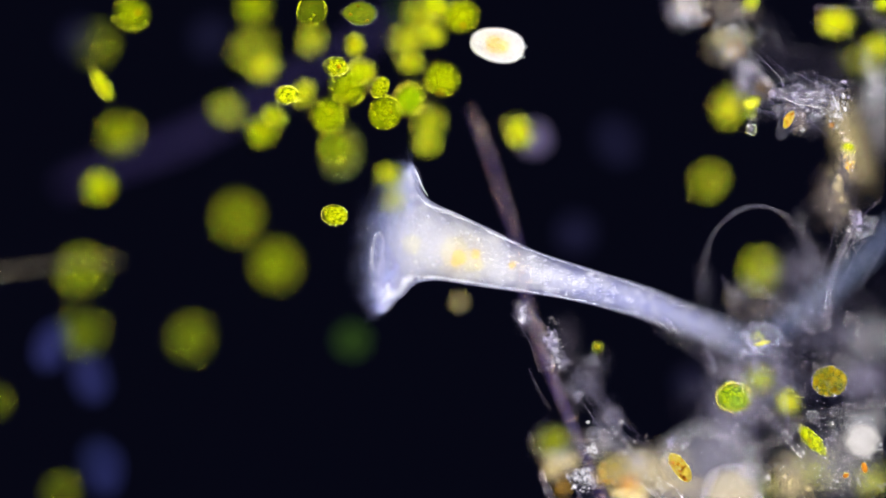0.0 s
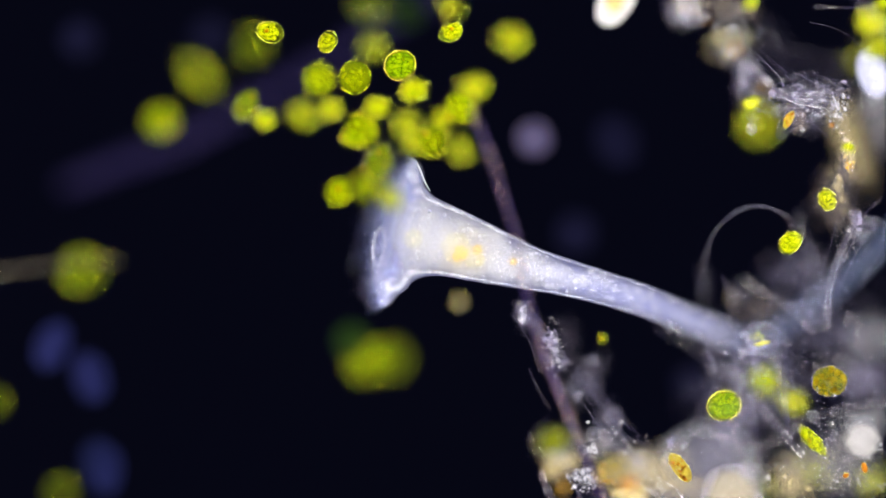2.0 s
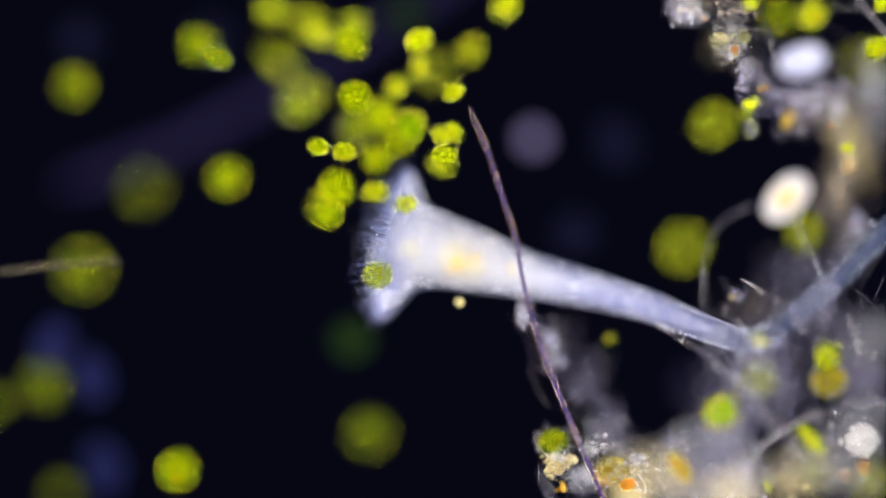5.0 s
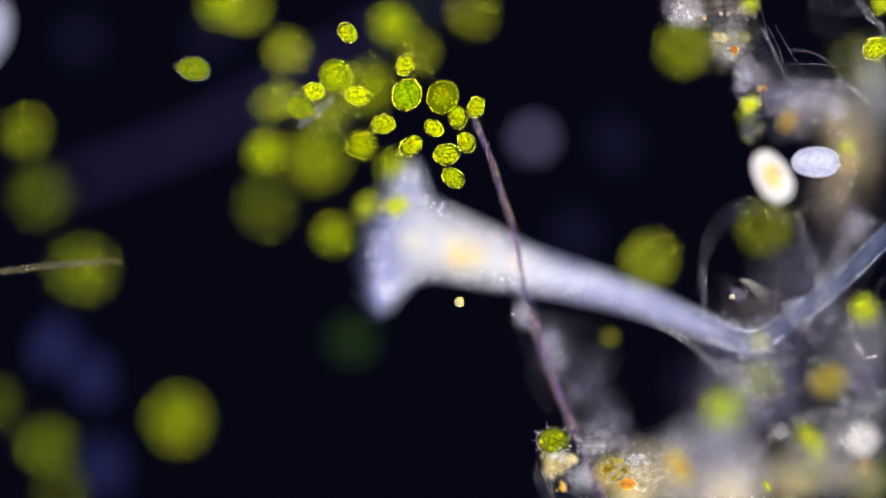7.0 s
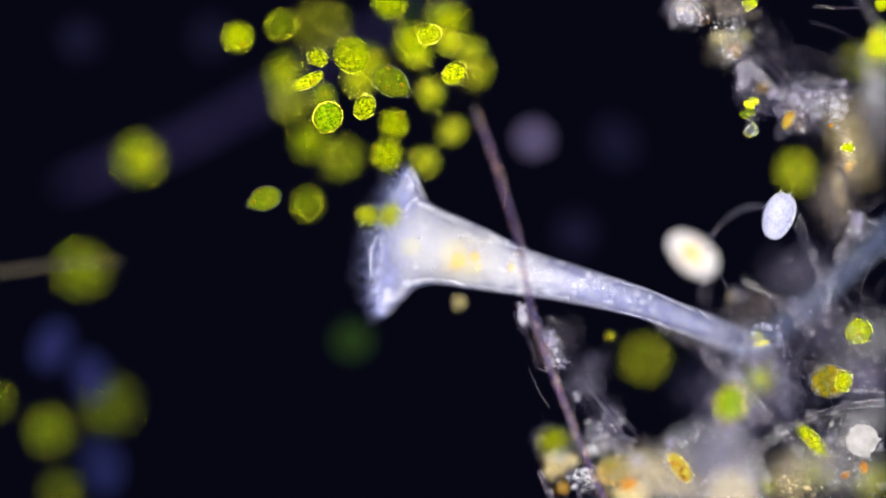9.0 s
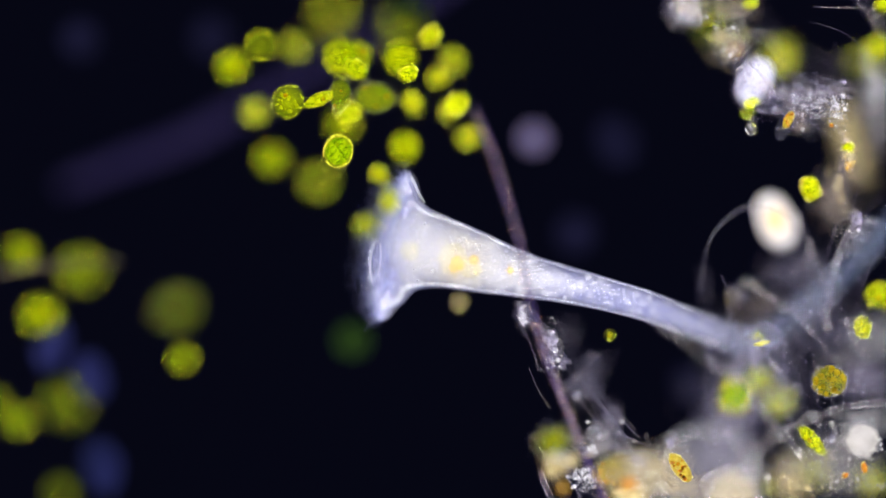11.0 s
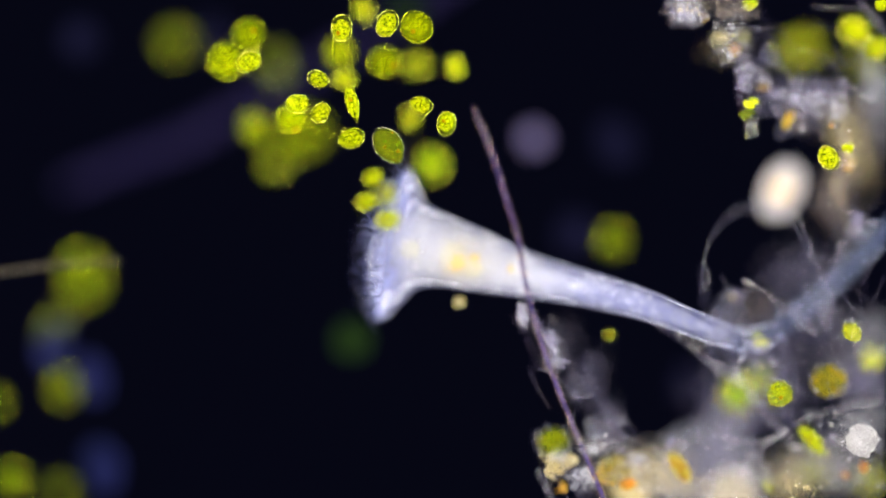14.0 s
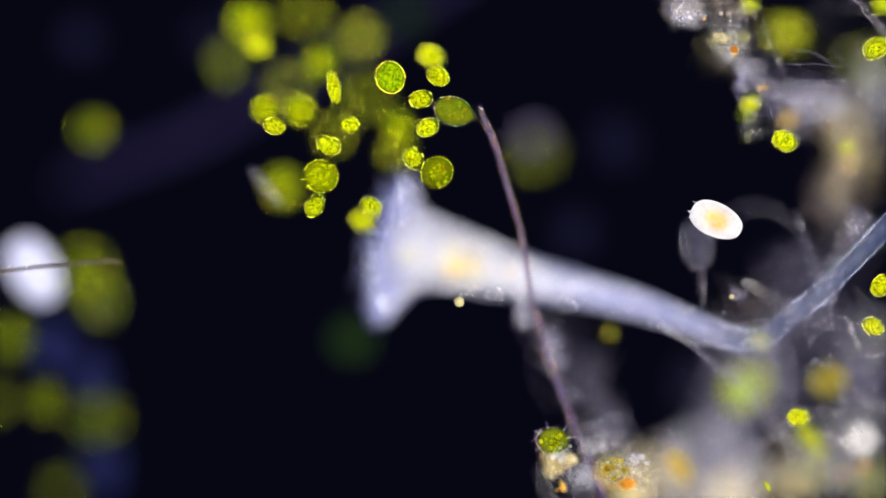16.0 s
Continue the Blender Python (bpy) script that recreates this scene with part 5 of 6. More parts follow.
    walk(green_cells[1], swim(1, [(0, 435, -75, 0), (1.5, 435, -75, 0), (2, 435, 188, -75), (2.5, 478, 168, -125), (3, 520, 182, -403), (3.5, 500, 210, -168), (4, 530, 203, -30), (6.5, 510, 190, -288), (7, 530, 190, 140), (7.5, 518, 165, 140), (8, 540, 165, 15), (8.5, 690, 255, -15), (9, 573, 175, -35), (11.5, 605, 168, 15), (12, 585, 190, -150), (12.5, 607, 163, 30), (13, 638, 148, 32), (13.5, 590, 75, -124), (14, 490, 115, -312), (14.5, 490, 150, -338), (15, 440, 190, -303), (15.5, 400, 162, -58), (16, 400, 110, -232)]))
    walk(green_cells[2], swim(2, [(0, 535, -75, 0), (2, 535, -75, 0), (2.5, 535, 270, -75), (3, 535, 275, -117), (3.5, 545, 262, 35), (4, 585, 335, -30), (6.5, 598, 310, 65), (7, 560, 280, -304), (7.5, 580, 300, -241), (8, 580, 170, -182), (8.5, 605, 135, -237), (9, 622, 97, 40), (11.5, 590, 105, -60), (12, 570, 165, -50), (12.5, 535, 190, -112), (13, 510, 190, -148), (13.5, 525, 85, -107), (14, 400, 108, -10), (14.5, 440, 45, -52), (15, 440, -75, -52), (15.5, 405, 30, 70), (16, 440, 40, -112)]))
    walk(green_cells[3], swim(3, [(0, 628, -75, 0), (2, 628, -75, 0), (2.5, 628, 355, 0), (3, 688, 380, 100), (3.5, 655, 385, 116), (4, 690, 387, 120), (6.5, 724, 290, 140), (7, 727, 259, 140), (7.5, 760, 205, 140), (8, 763, 215, 140), (8.5, 770, 185, -21), (9, 762, 165, -134), (11.5, 730, 200, -86), (12, 742, 222, -230), (12.5, 718, 193, 30), (13, 685, 95, -129), (13.5, 656, 45, -113), (14, 645, 20, -68), (14.5, 573, 25, -109), (15, 573, -75, -109), (16, 573, -75, -109)]))
    walk(green_cells[4], swim(4, [(0, 1285, -75, 0), (2, 1285, -75, 0), (2.5, 1285, 262, -272), (3, 1270, 313, -332), (3.5, 1213, 370, -362), (4, 1225, 447, -332), (6.5, 1160, 420, -304), (7, 1150, 460, -277), (7.5, 1155, 480, -257), (8, 908, 244, 140), (8.5, 812, 175, -37), (9, 804, 130, 40), (11.5, 813, 190, -60), (12, 850, 170, 25), (12.5, 808, 108, 30), (13, 765, 70, -43), (13.5, 745, 72, -81), (14, 685, 42, 65), (14.5, 650, 28, 90), (15, 650, -75, 90), (15.5, 630, 5, -31), (16, 763, 100, 70)]))
    walk(green_cells[5], swim(5, [(0, 180, -75, 0), (3, 180, -75, 0), (3.5, 180, 12, -57), (4, 187, 76, -136), (6.5, 25, 225, -240), (7, 45, 235, -219), (7.5, -85, 235, -219), (9, -85, 235, -219), (11.5, 52, 490, -193), (12, 10, 500, -183), (12.5, -85, 500, -183), (16, -85, 500, -183)]))
    walk(green_cells[6], swim(6, [(0, 562, -75, 0), (3.5, 562, -75, 0), (4, 562, 272, 45), (6.5, 570, 128, 140), (7, 615, 58, 140), (7.5, 640, 50, -304), (8, 640, 120, -304), (8.5, 662, 52, 60), (9, 562, 102, 40), (11.5, 500, 80, -252), (12, 472, 136, -102), (12.5, 573, 125, 30), (13, 675, 5, 32), (13.5, 612, 45, 35), (14, 563, 140, 65), (14.5, 545, 120, -123), (15, 535, 85, 125), (15.5, 503, 118, 145), (16, 510, 150, -270)]))
    walk(green_cells[7], swim(7, [(0, 755, -75, 0), (3.5, 755, -75, 0), (4, 755, 290, -46), (6.5, 830, 290, -26), (7, 802, 315, 140), (7.5, 855, 306, 140), (8, 705, 335, 140), (8.5, 677, 375, 135), (9, 652, 383, 115), (11.5, 650, 400, 181), (12, 655, 395, 98), (12.5, 650, 372, 210), (13, 660, 375, 141), (13.5, 578, 500, -325), (14, 490, 285, -295), (14.5, 388, 184, 90), (15, 413, 198, 125), (15.5, 450, 284, 145), (16, 557, 365, 145)]))
    walk(green_cells[8], swim(8, [(0, 337, 965, 0), (3.5, 337, 965, 0), (4, 337, 822, 45), (6.5, 275, 850, -222), (7, 318, 745, -280), (7.5, 395, 565, -304), (8, 255, 322, 65), (8.5, 248, 288, -239), (9, 248, 280, -218), (11.5, 45, 620, -142), (12, 20, 640, -110), (12.5, -85, 640, -110), (14.5, -85, 640, -110), (15, 50, 720, -237), (15.5, 70, 755, 10), (16, -85, 755, 10)]))
    walk(green_cells[9], swim(9, [(0, 1380, -75, 0), (3.5, 1380, -75, 0), (4, 1380, 85, -82), (6.5, 1380, -75, -82), (9, 1380, -75, -82), (11.5, 1250, 115, -297), (12, 1335, 210, -238), (12.5, 1305, 297, -282), (13, 1273, 368, -314), (13.5, 1178, 390, -300), (14, 1085, 425, -186), (14.5, 1040, 380, -354), (15, 975, 358, -319), (15.5, 950, 300, -299), (16, 950, 270, -298)]))
    walk(green_cells[10], swim(10, [(0, -85, 390, 0), (4, -85, 390, 0), (6.5, 35, 390, -231), (7, 72, 345, -304), (7.5, 130, 300, -209), (8, 205, 335, -231), (8.5, 195, 745, -344), (9, 195, 715, -375), (11.5, 110, 715, -356), (12, 110, 715, -324), (12.5, 105, 705, -248), (13, 105, 700, -220), (13.5, 110, 700, -217), (14, 20, 850, -160), (14.5, 70, 830, -200), (15, 140, 850, -201), (15.5, 125, 800, -204), (16, 175, 740, -299)]))
    walk(green_cells[11], swim(11, [(0, 1655, 662, 0), (7, 1655, 662, 0), (7.5, 1374, 662, 140), (8, 1411, 690, 140), (8.5, 1290, 718, -207), (9, 1493, 675, 40), (11.5, 1530, 579, 15), (12, 1534, 584, 25), (12.5, 1530, 572, 30), (13, 1525, 577, 32), (13.5, 1513, 588, 35), (14, 1507, 588, 65), (14.5, 1527, 585, 90), (15, 1530, 587, 125), (15.5, 1540, 585, 145), (16, 1545, 578, 145)]))
    walk(green_cells[12], swim(12, [(0, 168, 78, -326), (0.5, 200, 108, -282), (1, 250, 92, -293), (1.5, 250, -75, -293), (16, 250, -75, -293)]))
    walk(green_cells[13], swim(13, [(0, 234, 25, -75), (0.5, 200, 22, -75), (1, 155, 8, -75), (1.5, 155, -75, -75), (2, 155, -75, -75), (2.5, 80, 5, -75), (3, 196, 48, -50), (3.5, 248, 105, -275), (4, 365, 105, -216), (6.5, 330, 15, -95), (7, 390, 10, -121), (7.5, 380, 45, -37), (8, 380, 35, 65), (8.5, 390, 143, -15), (9, 505, 130, -167), (11.5, 510, 188, 15), (12, 480, 190, -135), (12.5, 476, 122, -92), (13, 476, -75, -92), (13.5, 490, 15, -40), (14, 440, 62, -10), (14.5, 510, 60, -208), (15, 550, 20, -285), (15.5, 550, 110, -299), (16, 570, 110, -62)]))
    walk(green_cells[14], swim(14, [(0, 180, 150, -75), (0.5, 187, 174, -75), (1, 214, 167, -75), (1.5, 320, 138, -321), (2, 352, 132, -372), (2.5, 340, 145, -381), (3, 315, 183, -306), (3.5, 323, 147, -199), (4, 475, 110, -286), (6.5, 500, 120, -211), (7, 490, 180, -160), (7.5, 609, 200, 140), (8, 600, 215, 65), (8.5, 532, 208, -15), (9, 546, 144, 40), (11.5, 565, 192, 15), (12, 550, 210, -186), (12.5, 583, 220, -83), (13, 600, 220, -154), (13.5, 625, 170, -188), (14, 623, 182, 65), (14.5, 492, 215, 15), (15, 598, 100, 125), (15.5, 607, 126, 145), (16, 591, 156, 145)]))
    walk(green_cells[15], swim(15, [(0, 213, 238, -250), (0.5, 372, 240, -264), (1, 505, 240, -75), (1.5, 690, 225, -75), (2, 765, 250, -75), (2.5, 760, 262, -75), (3, 765, 290, -50), (3.5, 715, 270, -40), (4, 705, 280, -30), (6.5, 730, 180, 65), (7, 783, 172, 140), (7.5, 755, 90, 60), (8, 690, 110, -187), (8.5, 680, 140, -20), (9, 650, 110, -114), (11.5, 628, 100, -60), (12, 652, 140, -85), (12.5, 695, 155, -45), (13, 700, 150, -43), (13.5, 695, 165, -40), (14, 680, 108, -10), (14.5, 775, 300, -44), (15, 775, 305, 13), (15.5, 770, 310, 145), (16, 773, 305, 145)]))
    walk(green_cells[16], swim(16, [(0, 176, 330, -170), (0.5, 228, 345, -75), (1, 323, 330, 0), (1.5, 288, 233, -75), (2, 285, 215, -257), (2.5, 260, 238, -201), (3, 275, 298, -87), (3.5, 355, 360, -40), (4, 403, 355, -212), (6.5, 400, 262, -61), (7, 470, 270, -117), (7.5, 485, 265, -267), (8, 363, 195, -90), (8.5, 348, 182, 60), (9, 420, 66, -35), (11.5, 410, 165, -215), (12, 445, 315, -382), (12.5, 490, 330, -264), (13, 480, 295, -43), (13.5, 530, 240, -40), (14, 515, 210, -10), (14.5, 610, 124, 90), (15, 500, 240, -319), (15.5, 460, 335, -299), (16, 500, 330, -149)]))
    walk(green_cells[17], swim(17, [(0, 448, 10, -208), (0.5, 448, -75, -208), (16, 448, -75, -208)]))
    walk(green_cells[18], swim(18, [(0, 446, 88, -341), (0.5, 437, 51, 0), (1, 437, -75, 0), (3, 437, -75, 0), (3.5, 383, 5, -188), (4, 445, 12, -141), (6.5, 490, 25, -181), (7, 430, 15, -261), (7.5, 430, -75, -261), (11.5, 430, -75, -261), (12, 500, 5, -105), (12.5, 488, 20, -143), (13, 525, 5, 32), (13.5, 515, 20, -40), (14, 440, 110, 65), (14.5, 416, 128, 90), (15, 450, 70, -226), (15.5, 465, 60, -227), (16, 455, 82, 0)]))
    walk(green_cells[19], swim(19, [(0, 468, 120, -181), (0.5, 445, 175, -168), (1, 455, 195, -154), (1.5, 490, 82, -106), (2, 478, 57, 0), (2.5, 578, 20, 0), (3, 650, 10, -50), (3.5, 585, 5, -40), (4, 555, 30, -149), (6.5, 530, 50, -239), (7, 510, 92, -178), (7.5, 500, 85, -304), (8, 525, 55, -259), (8.5, 545, 5, -268), (9, 570, 45, -404), (11.5, 590, 15, -404), (12, 560, 45, -334), (12.5, 605, 112, -319), (13, 625, 85, -149), (13.5, 580, 25, -88), (14, 605, 50, 65), (14.5, 610, 35, 90), (15, 625, 65, -56), (15.5, 636, 85, -173), (16, 640, 65, -234)]))
    walk(green_cells[20], swim(20, [(0, 552, 20, 0), (0.5, 510, 5, -157), (1, 510, -75, -157), (8.5, 510, -75, -157), (9, 497, 45, -35), (11.5, 445, 80, -60), (12, 410, 92, 25), (12.5, 367, 148, -199), (13, 408, 75, -315), (13.5, 372, 60, -355), (14, 310, 75, -325), (14.5, 248, 103, -311), (15, 210, 148, -211), (15.5, 180, 178, -202), (16, 165, 230, -169)]))
    walk(green_cells[21], swim(21, [(0, 637, 24, 0), (0.5, 650, 10, -132), (1, 650, -75, -132), (1.5, 650, -75, -132), (2, 655, 10, -293), (2.5, 608, 55, -270), (3, 525, 98, 25), (3.5, 411, 45, 35), (4, 410, 94, 45), (6.5, 342, 108, 65), (7, 342, 122, 140), (7.5, 343, 150, -68), (8, 342, 95, -153), (8.5, 438, 287, -244), (9, 468, 352, 40), (11.5, 295, 565, -429), (12, 330, 540, -375), (12.5, 275, 575, -370), (13, 230, 470, -272), (13.5, 40, 500, -235), (14, 95, 580, -261), (14.5, 125, 570, -310), (15, 130, 560, -275), (15.5, 130, 520, -286), (16, 175, 530, -299)]))
    walk(green_cells[22], swim(22, [(0, 552, 70, -195), (0.5, 488, 96, -240), (1, 502, 15, -158), (1.5, 505, 20, -293), (2, 580, 75, 0), (2.5, 659, 124, 0), (3, 715, 125, -146), (3.5, 685, 80, -45), (4, 700, 155, -138), (6.5, 704, 139, 140), (7, 718, 115, 140), (7.5, 757, 130, 140), (8, 752, 73, 140), (8.5, 767, 98, 60), (9, 795, 75, -75), (11.5, 775, 170, -115), (12, 797, 203, -90), (12.5, 760, 210, -100), (13, 757, 210, 32), (13.5, 733, 190, -123), (14, 745, 187, 65), (14.5, 779, 165, 90), (15, 705, 153, 125), (15.5, 640, 160, 145), (16, 745, 176, 145)]))
    walk(green_cells[23], swim(23, [(0, 594, 118, 0), (0.5, 571, 92, -75), (1, 590, 85, -174), (1.5, 738, 72, 0), (2, 798, 57, 0), (2.5, 772, 92, -81), (3, 776, 95, -149), (3.5, 788, 62, -40), (4, 838, 115, -73), (6.5, 820, 40, -218), (7, 838, 20, -267), (7.5, 838, -75, -267), (16, 838, -75, -267)]))
    walk(green_cells[24], swim(24, [(0, 628, 82, -80), (0.5, 640, 55, -293), (1, 575, 20, -171), (1.5, 705, 52, 0), (2, 797, 12, -171), (2.5, 820, 115, -206), (3, 825, 145, -119), (3.5, 770, 122, -95), (4, 757, 135, -138), (6.5, 720, 92, 140), (7, 740, 95, -193), (7.5, 814, 96, 140), (8, 828, 82, 140), (8.5, 986, 82, 60), (9, 845, 130, -166), (11.5, 782, 237, -100), (12, 765, 297, -90), (12.5, 785, 290, -100), (13, 820, 245, -98), (13.5, 745, 232, 35), (14, 727, 210, -79), (14.5, 748, 250, 90), (15, 710, 310, 305), (15.5, 680, 320, 322), (16, 700, 270, -168)]))
    walk(green_cells[25], swim(25, [(0, 400, 195, -261), (0.5, 405, 155, -99), (1, 490, 205, -144), (1.5, 523, 248, -323), (2, 467, 212, -99), (2.5, 514, 228, 0), (3, 585, 235, 25), (3.5, 625, 325, -64), (4, 563, 370, -161), (6.5, 630, 355, 140), (7, 650, 365, 320), (7.5, 635, 300, -304), (8, 678, 265, 140), (8.5, 640, 292, 60), (9, 605, 280, -273), (11.5, 545, 330, -318), (12, 523, 332, 25), (12.5, 575, 335, -231), (13, 532, 285, -126), (13.5, 594, 347, 35), (14, 648, 357, 140), (14.5, 678, 382, 90), (15, 690, 370, 125), (15.5, 670, 365, 322), (16, 656, 366, 145)]))
    walk(green_cells[26], swim(26, [(0, 507, 168, 0), (0.5, 517, 150, -293), (1, 525, 158, -251), (1.5, 535, 170, -261), (2, 535, 203, -218), (2.5, 515, 250, -206), (3, 523, 183, -146), (3.5, 549, 118, 35), (4, 537, 147, -248), (6.5, 555, 170, -223), (7, 555, 162, 140), (7.5, 567, 200, 140), (8, 567, 223, 140), (8.5, 540, 230, -253), (9, 515, 180, -273), (11.5, 425, 215, -191), (12, 405, 300, -288), (12.5, 515, 285, -303), (13, 520, 225, -229), (13.5, 600, 160, -328), (14, 608, 140, -50), (14.5, 658, 105, 90), (15, 663, 50, 125), (15.5, 614, 30, 145), (16, 540, 20, -299)]))
    walk(green_cells[27], swim(27, [(0, 535, 165, -118), (0.5, 566, 203, -133), (1, 590, 143, -101), (1.5, 625, 150, -308), (2, 585, 195, -118), (2.5, 575, 265, -75), (3, 583, 316, 25), (3.5, 577, 315, -66), (4, 577, 311, 45), (6.5, 671, 209, 140), (7, 678, 220, 140), (7.5, 742, 180, 140), (8, 730, 135, 140), (8.5, 715, 85, -15), (9, 760, 62, 40), (11.5, 763, 65, -66), (12, 770, 150, -56), (12.5, 770, 160, -118), (13, 775, 125, -86), (13.5, 735, 120, -198), (14, 737, 115, -146), (14.5, 760, 130, -43), (15, 760, 42, 125), (15.5, 662, 109, 145), (16, 775, 135, 145)]))
    walk(green_cells[28], swim(28, [(0, 463, 232, -133), (0.5, 473, 266, 0), (1, 450, 328, -75), (1.5, 595, 335, -234), (2, 650, 330, 180), (2.5, 660, 340, 75), (3, 645, 365, 100), (3.5, 630, 370, -40), (4, 600, 398, -30), (6.5, 573, 345, 65), (7, 590, 415, -130), (7.5, 600, 400, -219), (8, 607, 378, -68), (8.5, 583, 278, 60), (9, 550, 250, -206), (11.5, 458, 312, -219), (12, 422, 517, -279), (12.5, 390, 520, -414), (13, 462, 505, -412), (13.5, 413, 487, -406), (14, 150, 500, -379), (14.5, 390, 490, -321), (15, 630, 320, -121), (15.5, 684, 255, 145), (16, 705, 225, -63)]))
    walk(green_cells[29], swim(29, [(0, 485, 205, -99), (0.5, 556, 286, 0), (1, 524, 291, -171), (1.5, 601, 346, 0), (2, 623, 245, -75), (2.5, 630, 205, -183), (3, 710, 190, -181), (3.5, 651, 98, 35), (4, 645, 55, -30), (6.5, 600, 30, -173), (7, 600, -75, -173), (11.5, 600, -75, -173), (12, 638, 2, 25), (12.5, 793, 36, 30), (13, 793, -75, 30), (14, 793, -75, 30), (14.5, 789, 30, 90), (15, 789, -75, 90), (16, 789, -75, 90)]))
    walk(green_cells[30], swim(30, [(0, 640, 128, -75), (0.5, 648, 185, -75), (1, 675, 180, -284), (1.5, 725, 148, -75), (2, 733, 160, -75), (2.5, 735, 180, -160), (3, 758, 172, 25), (3.5, 720, 70, -166), (4, 730, 75, -115), (6.5, 745, 15, 140), (7, 745, -75, 140), (16, 745, -75, 140)]))
    walk(green_cells[31], swim(31, [(0, 615, 155, -75), (0.5, 604, 126, 0), (1, 625, 150, -104), (1.5, 645, 160, -75), (2, 628, 137, 0), (2.5, 593, 130, 0), (3, 582, 155, -50), (3.5, 610, 80, -69), (4, 620, 65, -83), (6.5, 620, 92, 140), (7, 695, 45, -105), (7.5, 695, -75, -105), (16, 695, -75, -105)]))
    walk(green_cells[32], swim(32, [(0, 582, 205, -75), (0.5, 572, 255, -144), (1, 562, 210, 0), (1.5, 565, 152, 0), (2, 565, 140, -75), (2.5, 553, 180, -75), (3, 597, 215, -50), (3.5, 615, 165, 35), (4, 628, 187, 45), (6.5, 618, 140, 65), (7, 594, 135, 140), (7.5, 600, 105, -112), (8, 620, 72, 140), (8.5, 686, 10, -15), (9, 690, 5, -35), (11.5, 690, -75, -35), (14, 690, -75, -35), (14.5, 715, 10, 15), (15, 715, -75, 15), (16, 715, -75, 15)]))
    walk(green_cells[33], swim(33, [(0, 605, 272, -214), (0.5, 652, 300, -107), (1, 665, 300, -75), (1.5, 665, 355, 75), (2, 670, 290, -75), (2.5, 690, 290, 0), (3, 670, 330, 100), (3.5, 640, 290, -40), (4, 635, 260, -30), (6.5, 600, 200, -237), (7, 585, 200, -111), (7.5, 650, 200, -237), (8, 660, 240, -177), (8.5, 670, 220, -191), (9, 692, 145, 40), (11.5, 660, 200, -60), (12, 712, 250, -50), (12.5, 742, 245, -45), (13, 731, 255, -43), (13.5, 705, 300, -40), (14, 688, 258, 65), (14.5, 740, 210, 90), (15, 740, 210, -252), (15.5, 780, 235, 70), (16, 803, 197, 145)]))
    walk(green_cells[34], swim(34, [(0, 590, 260, -75), (0.5, 583, 312, -75), (1, 458, 287, 0), (1.5, 455, 92, 0), (2, 450, 80, -284), (2.5, 398, 140, -307), (3, 447, 246, -270), (3.5, 325, 242, -294), (4, 248, 285, -380), (6.5, 333, 352, -304), (7, 470, 365, -304), (7.5, 545, 390, -232), (8, 610, 420, -55), (8.5, 607, 421, 60), (9, 545, 362, -71), (11.5, 242, 667, -134), (12, 155, 535, -270), (12.5, 130, 520, -342), (13, 80, 595, -286), (13.5, 85, 590, -249), (14, 115, 685, -253), (14.5, 130, 670, -335), (15, 130, 650, -269), (15.5, 130, 640, -280), (16, 80, 710, -173)]))
    walk(green_cells[35], swim(35, [(0, 592, 381, 0), (0.5, 578, 390, -186), (1, 655, 345, 173), (1.5, 692, 370, 75), (2, 690, 350, 159), (2.5, 695, 360, 75), (3, 705, 330, 100), (3.5, 690, 345, 148), (4, 672, 345, 120), (6.5, 660, 330, 270), (7, 700, 365, 235), (7.5, 699, 362, 285), (8, 685, 315, 140), (8.5, 706, 342, 135), (9, 690, 382, 115), (11.5, 688, 355, 128), (12, 682, 387, 98), (12.5, 692, 385, 105), (13, 684, 393, 108), (13.5, 681, 400, 110), (14, 685, 390, 140), (14.5, 660, 405, 165), (15, 680, 142, 125), (15.5, 620, 340, -256), (16, 640, 390, 220)]))
    walk(green_cells[36], swim(36, [(0, 682, 200, 0), (0.5, 635, 230, -75), (1, 640, 237, -75), (1.5, 674, 262, -75), (2, 640, 230, -75), (2.5, 660, 235, -75), (3, 680, 240, -50), (3.5, 670, 210, -40), (4, 675, 230, -30), (6.5, 660, 160, -147), (7, 650, 155, -206), (7.5, 690, 75, 140), (8, 710, 60, -206), (8.5, 735, 75, -342), (9, 730, 75, -98), (11.5, 700, 130, -60), (12, 690, 185, -50), (12.5, 680, 265, -45), (13, 650, 275, -216), (13.5, 597, 215, 35), (14, 540, 235, -337), (14.5, 525, 270, -312), (15, 530, 295, 50), (15.5, 480, 260, 70), (16, 568, 312, 145)]))
    walk(green_cells[37], swim(37, [(0, 725, 175, -75), (0.5, 740, 155, -170), (1, 730, 175, 0), (1.5, 770, 130, -75), (2, 708, 116, 0), (2.5, 680, 85, -75), (3, 676, 155, 25), (3.5, 675, 145, -40), (4, 730, 185, -67), (6.5, 720, 235, 140), (7, 720, 168, 140), (7.5, 691, 164, 140), (8, 682, 203, 140), (8.5, 590, 188, 60), (9, 580, 208, 40), (11.5, 617, 280, 15), (12, 730, 290, -50), (12.5, 740, 285, -45), (13, 775, 290, -43), (13.5, 740, 290, -40), (14, 765, 290, -136), (14.5, 702, 127, 90), (15, 657, 353, 125), (15.5, 727, 203, 145), (16, 691, 137, 145)]))
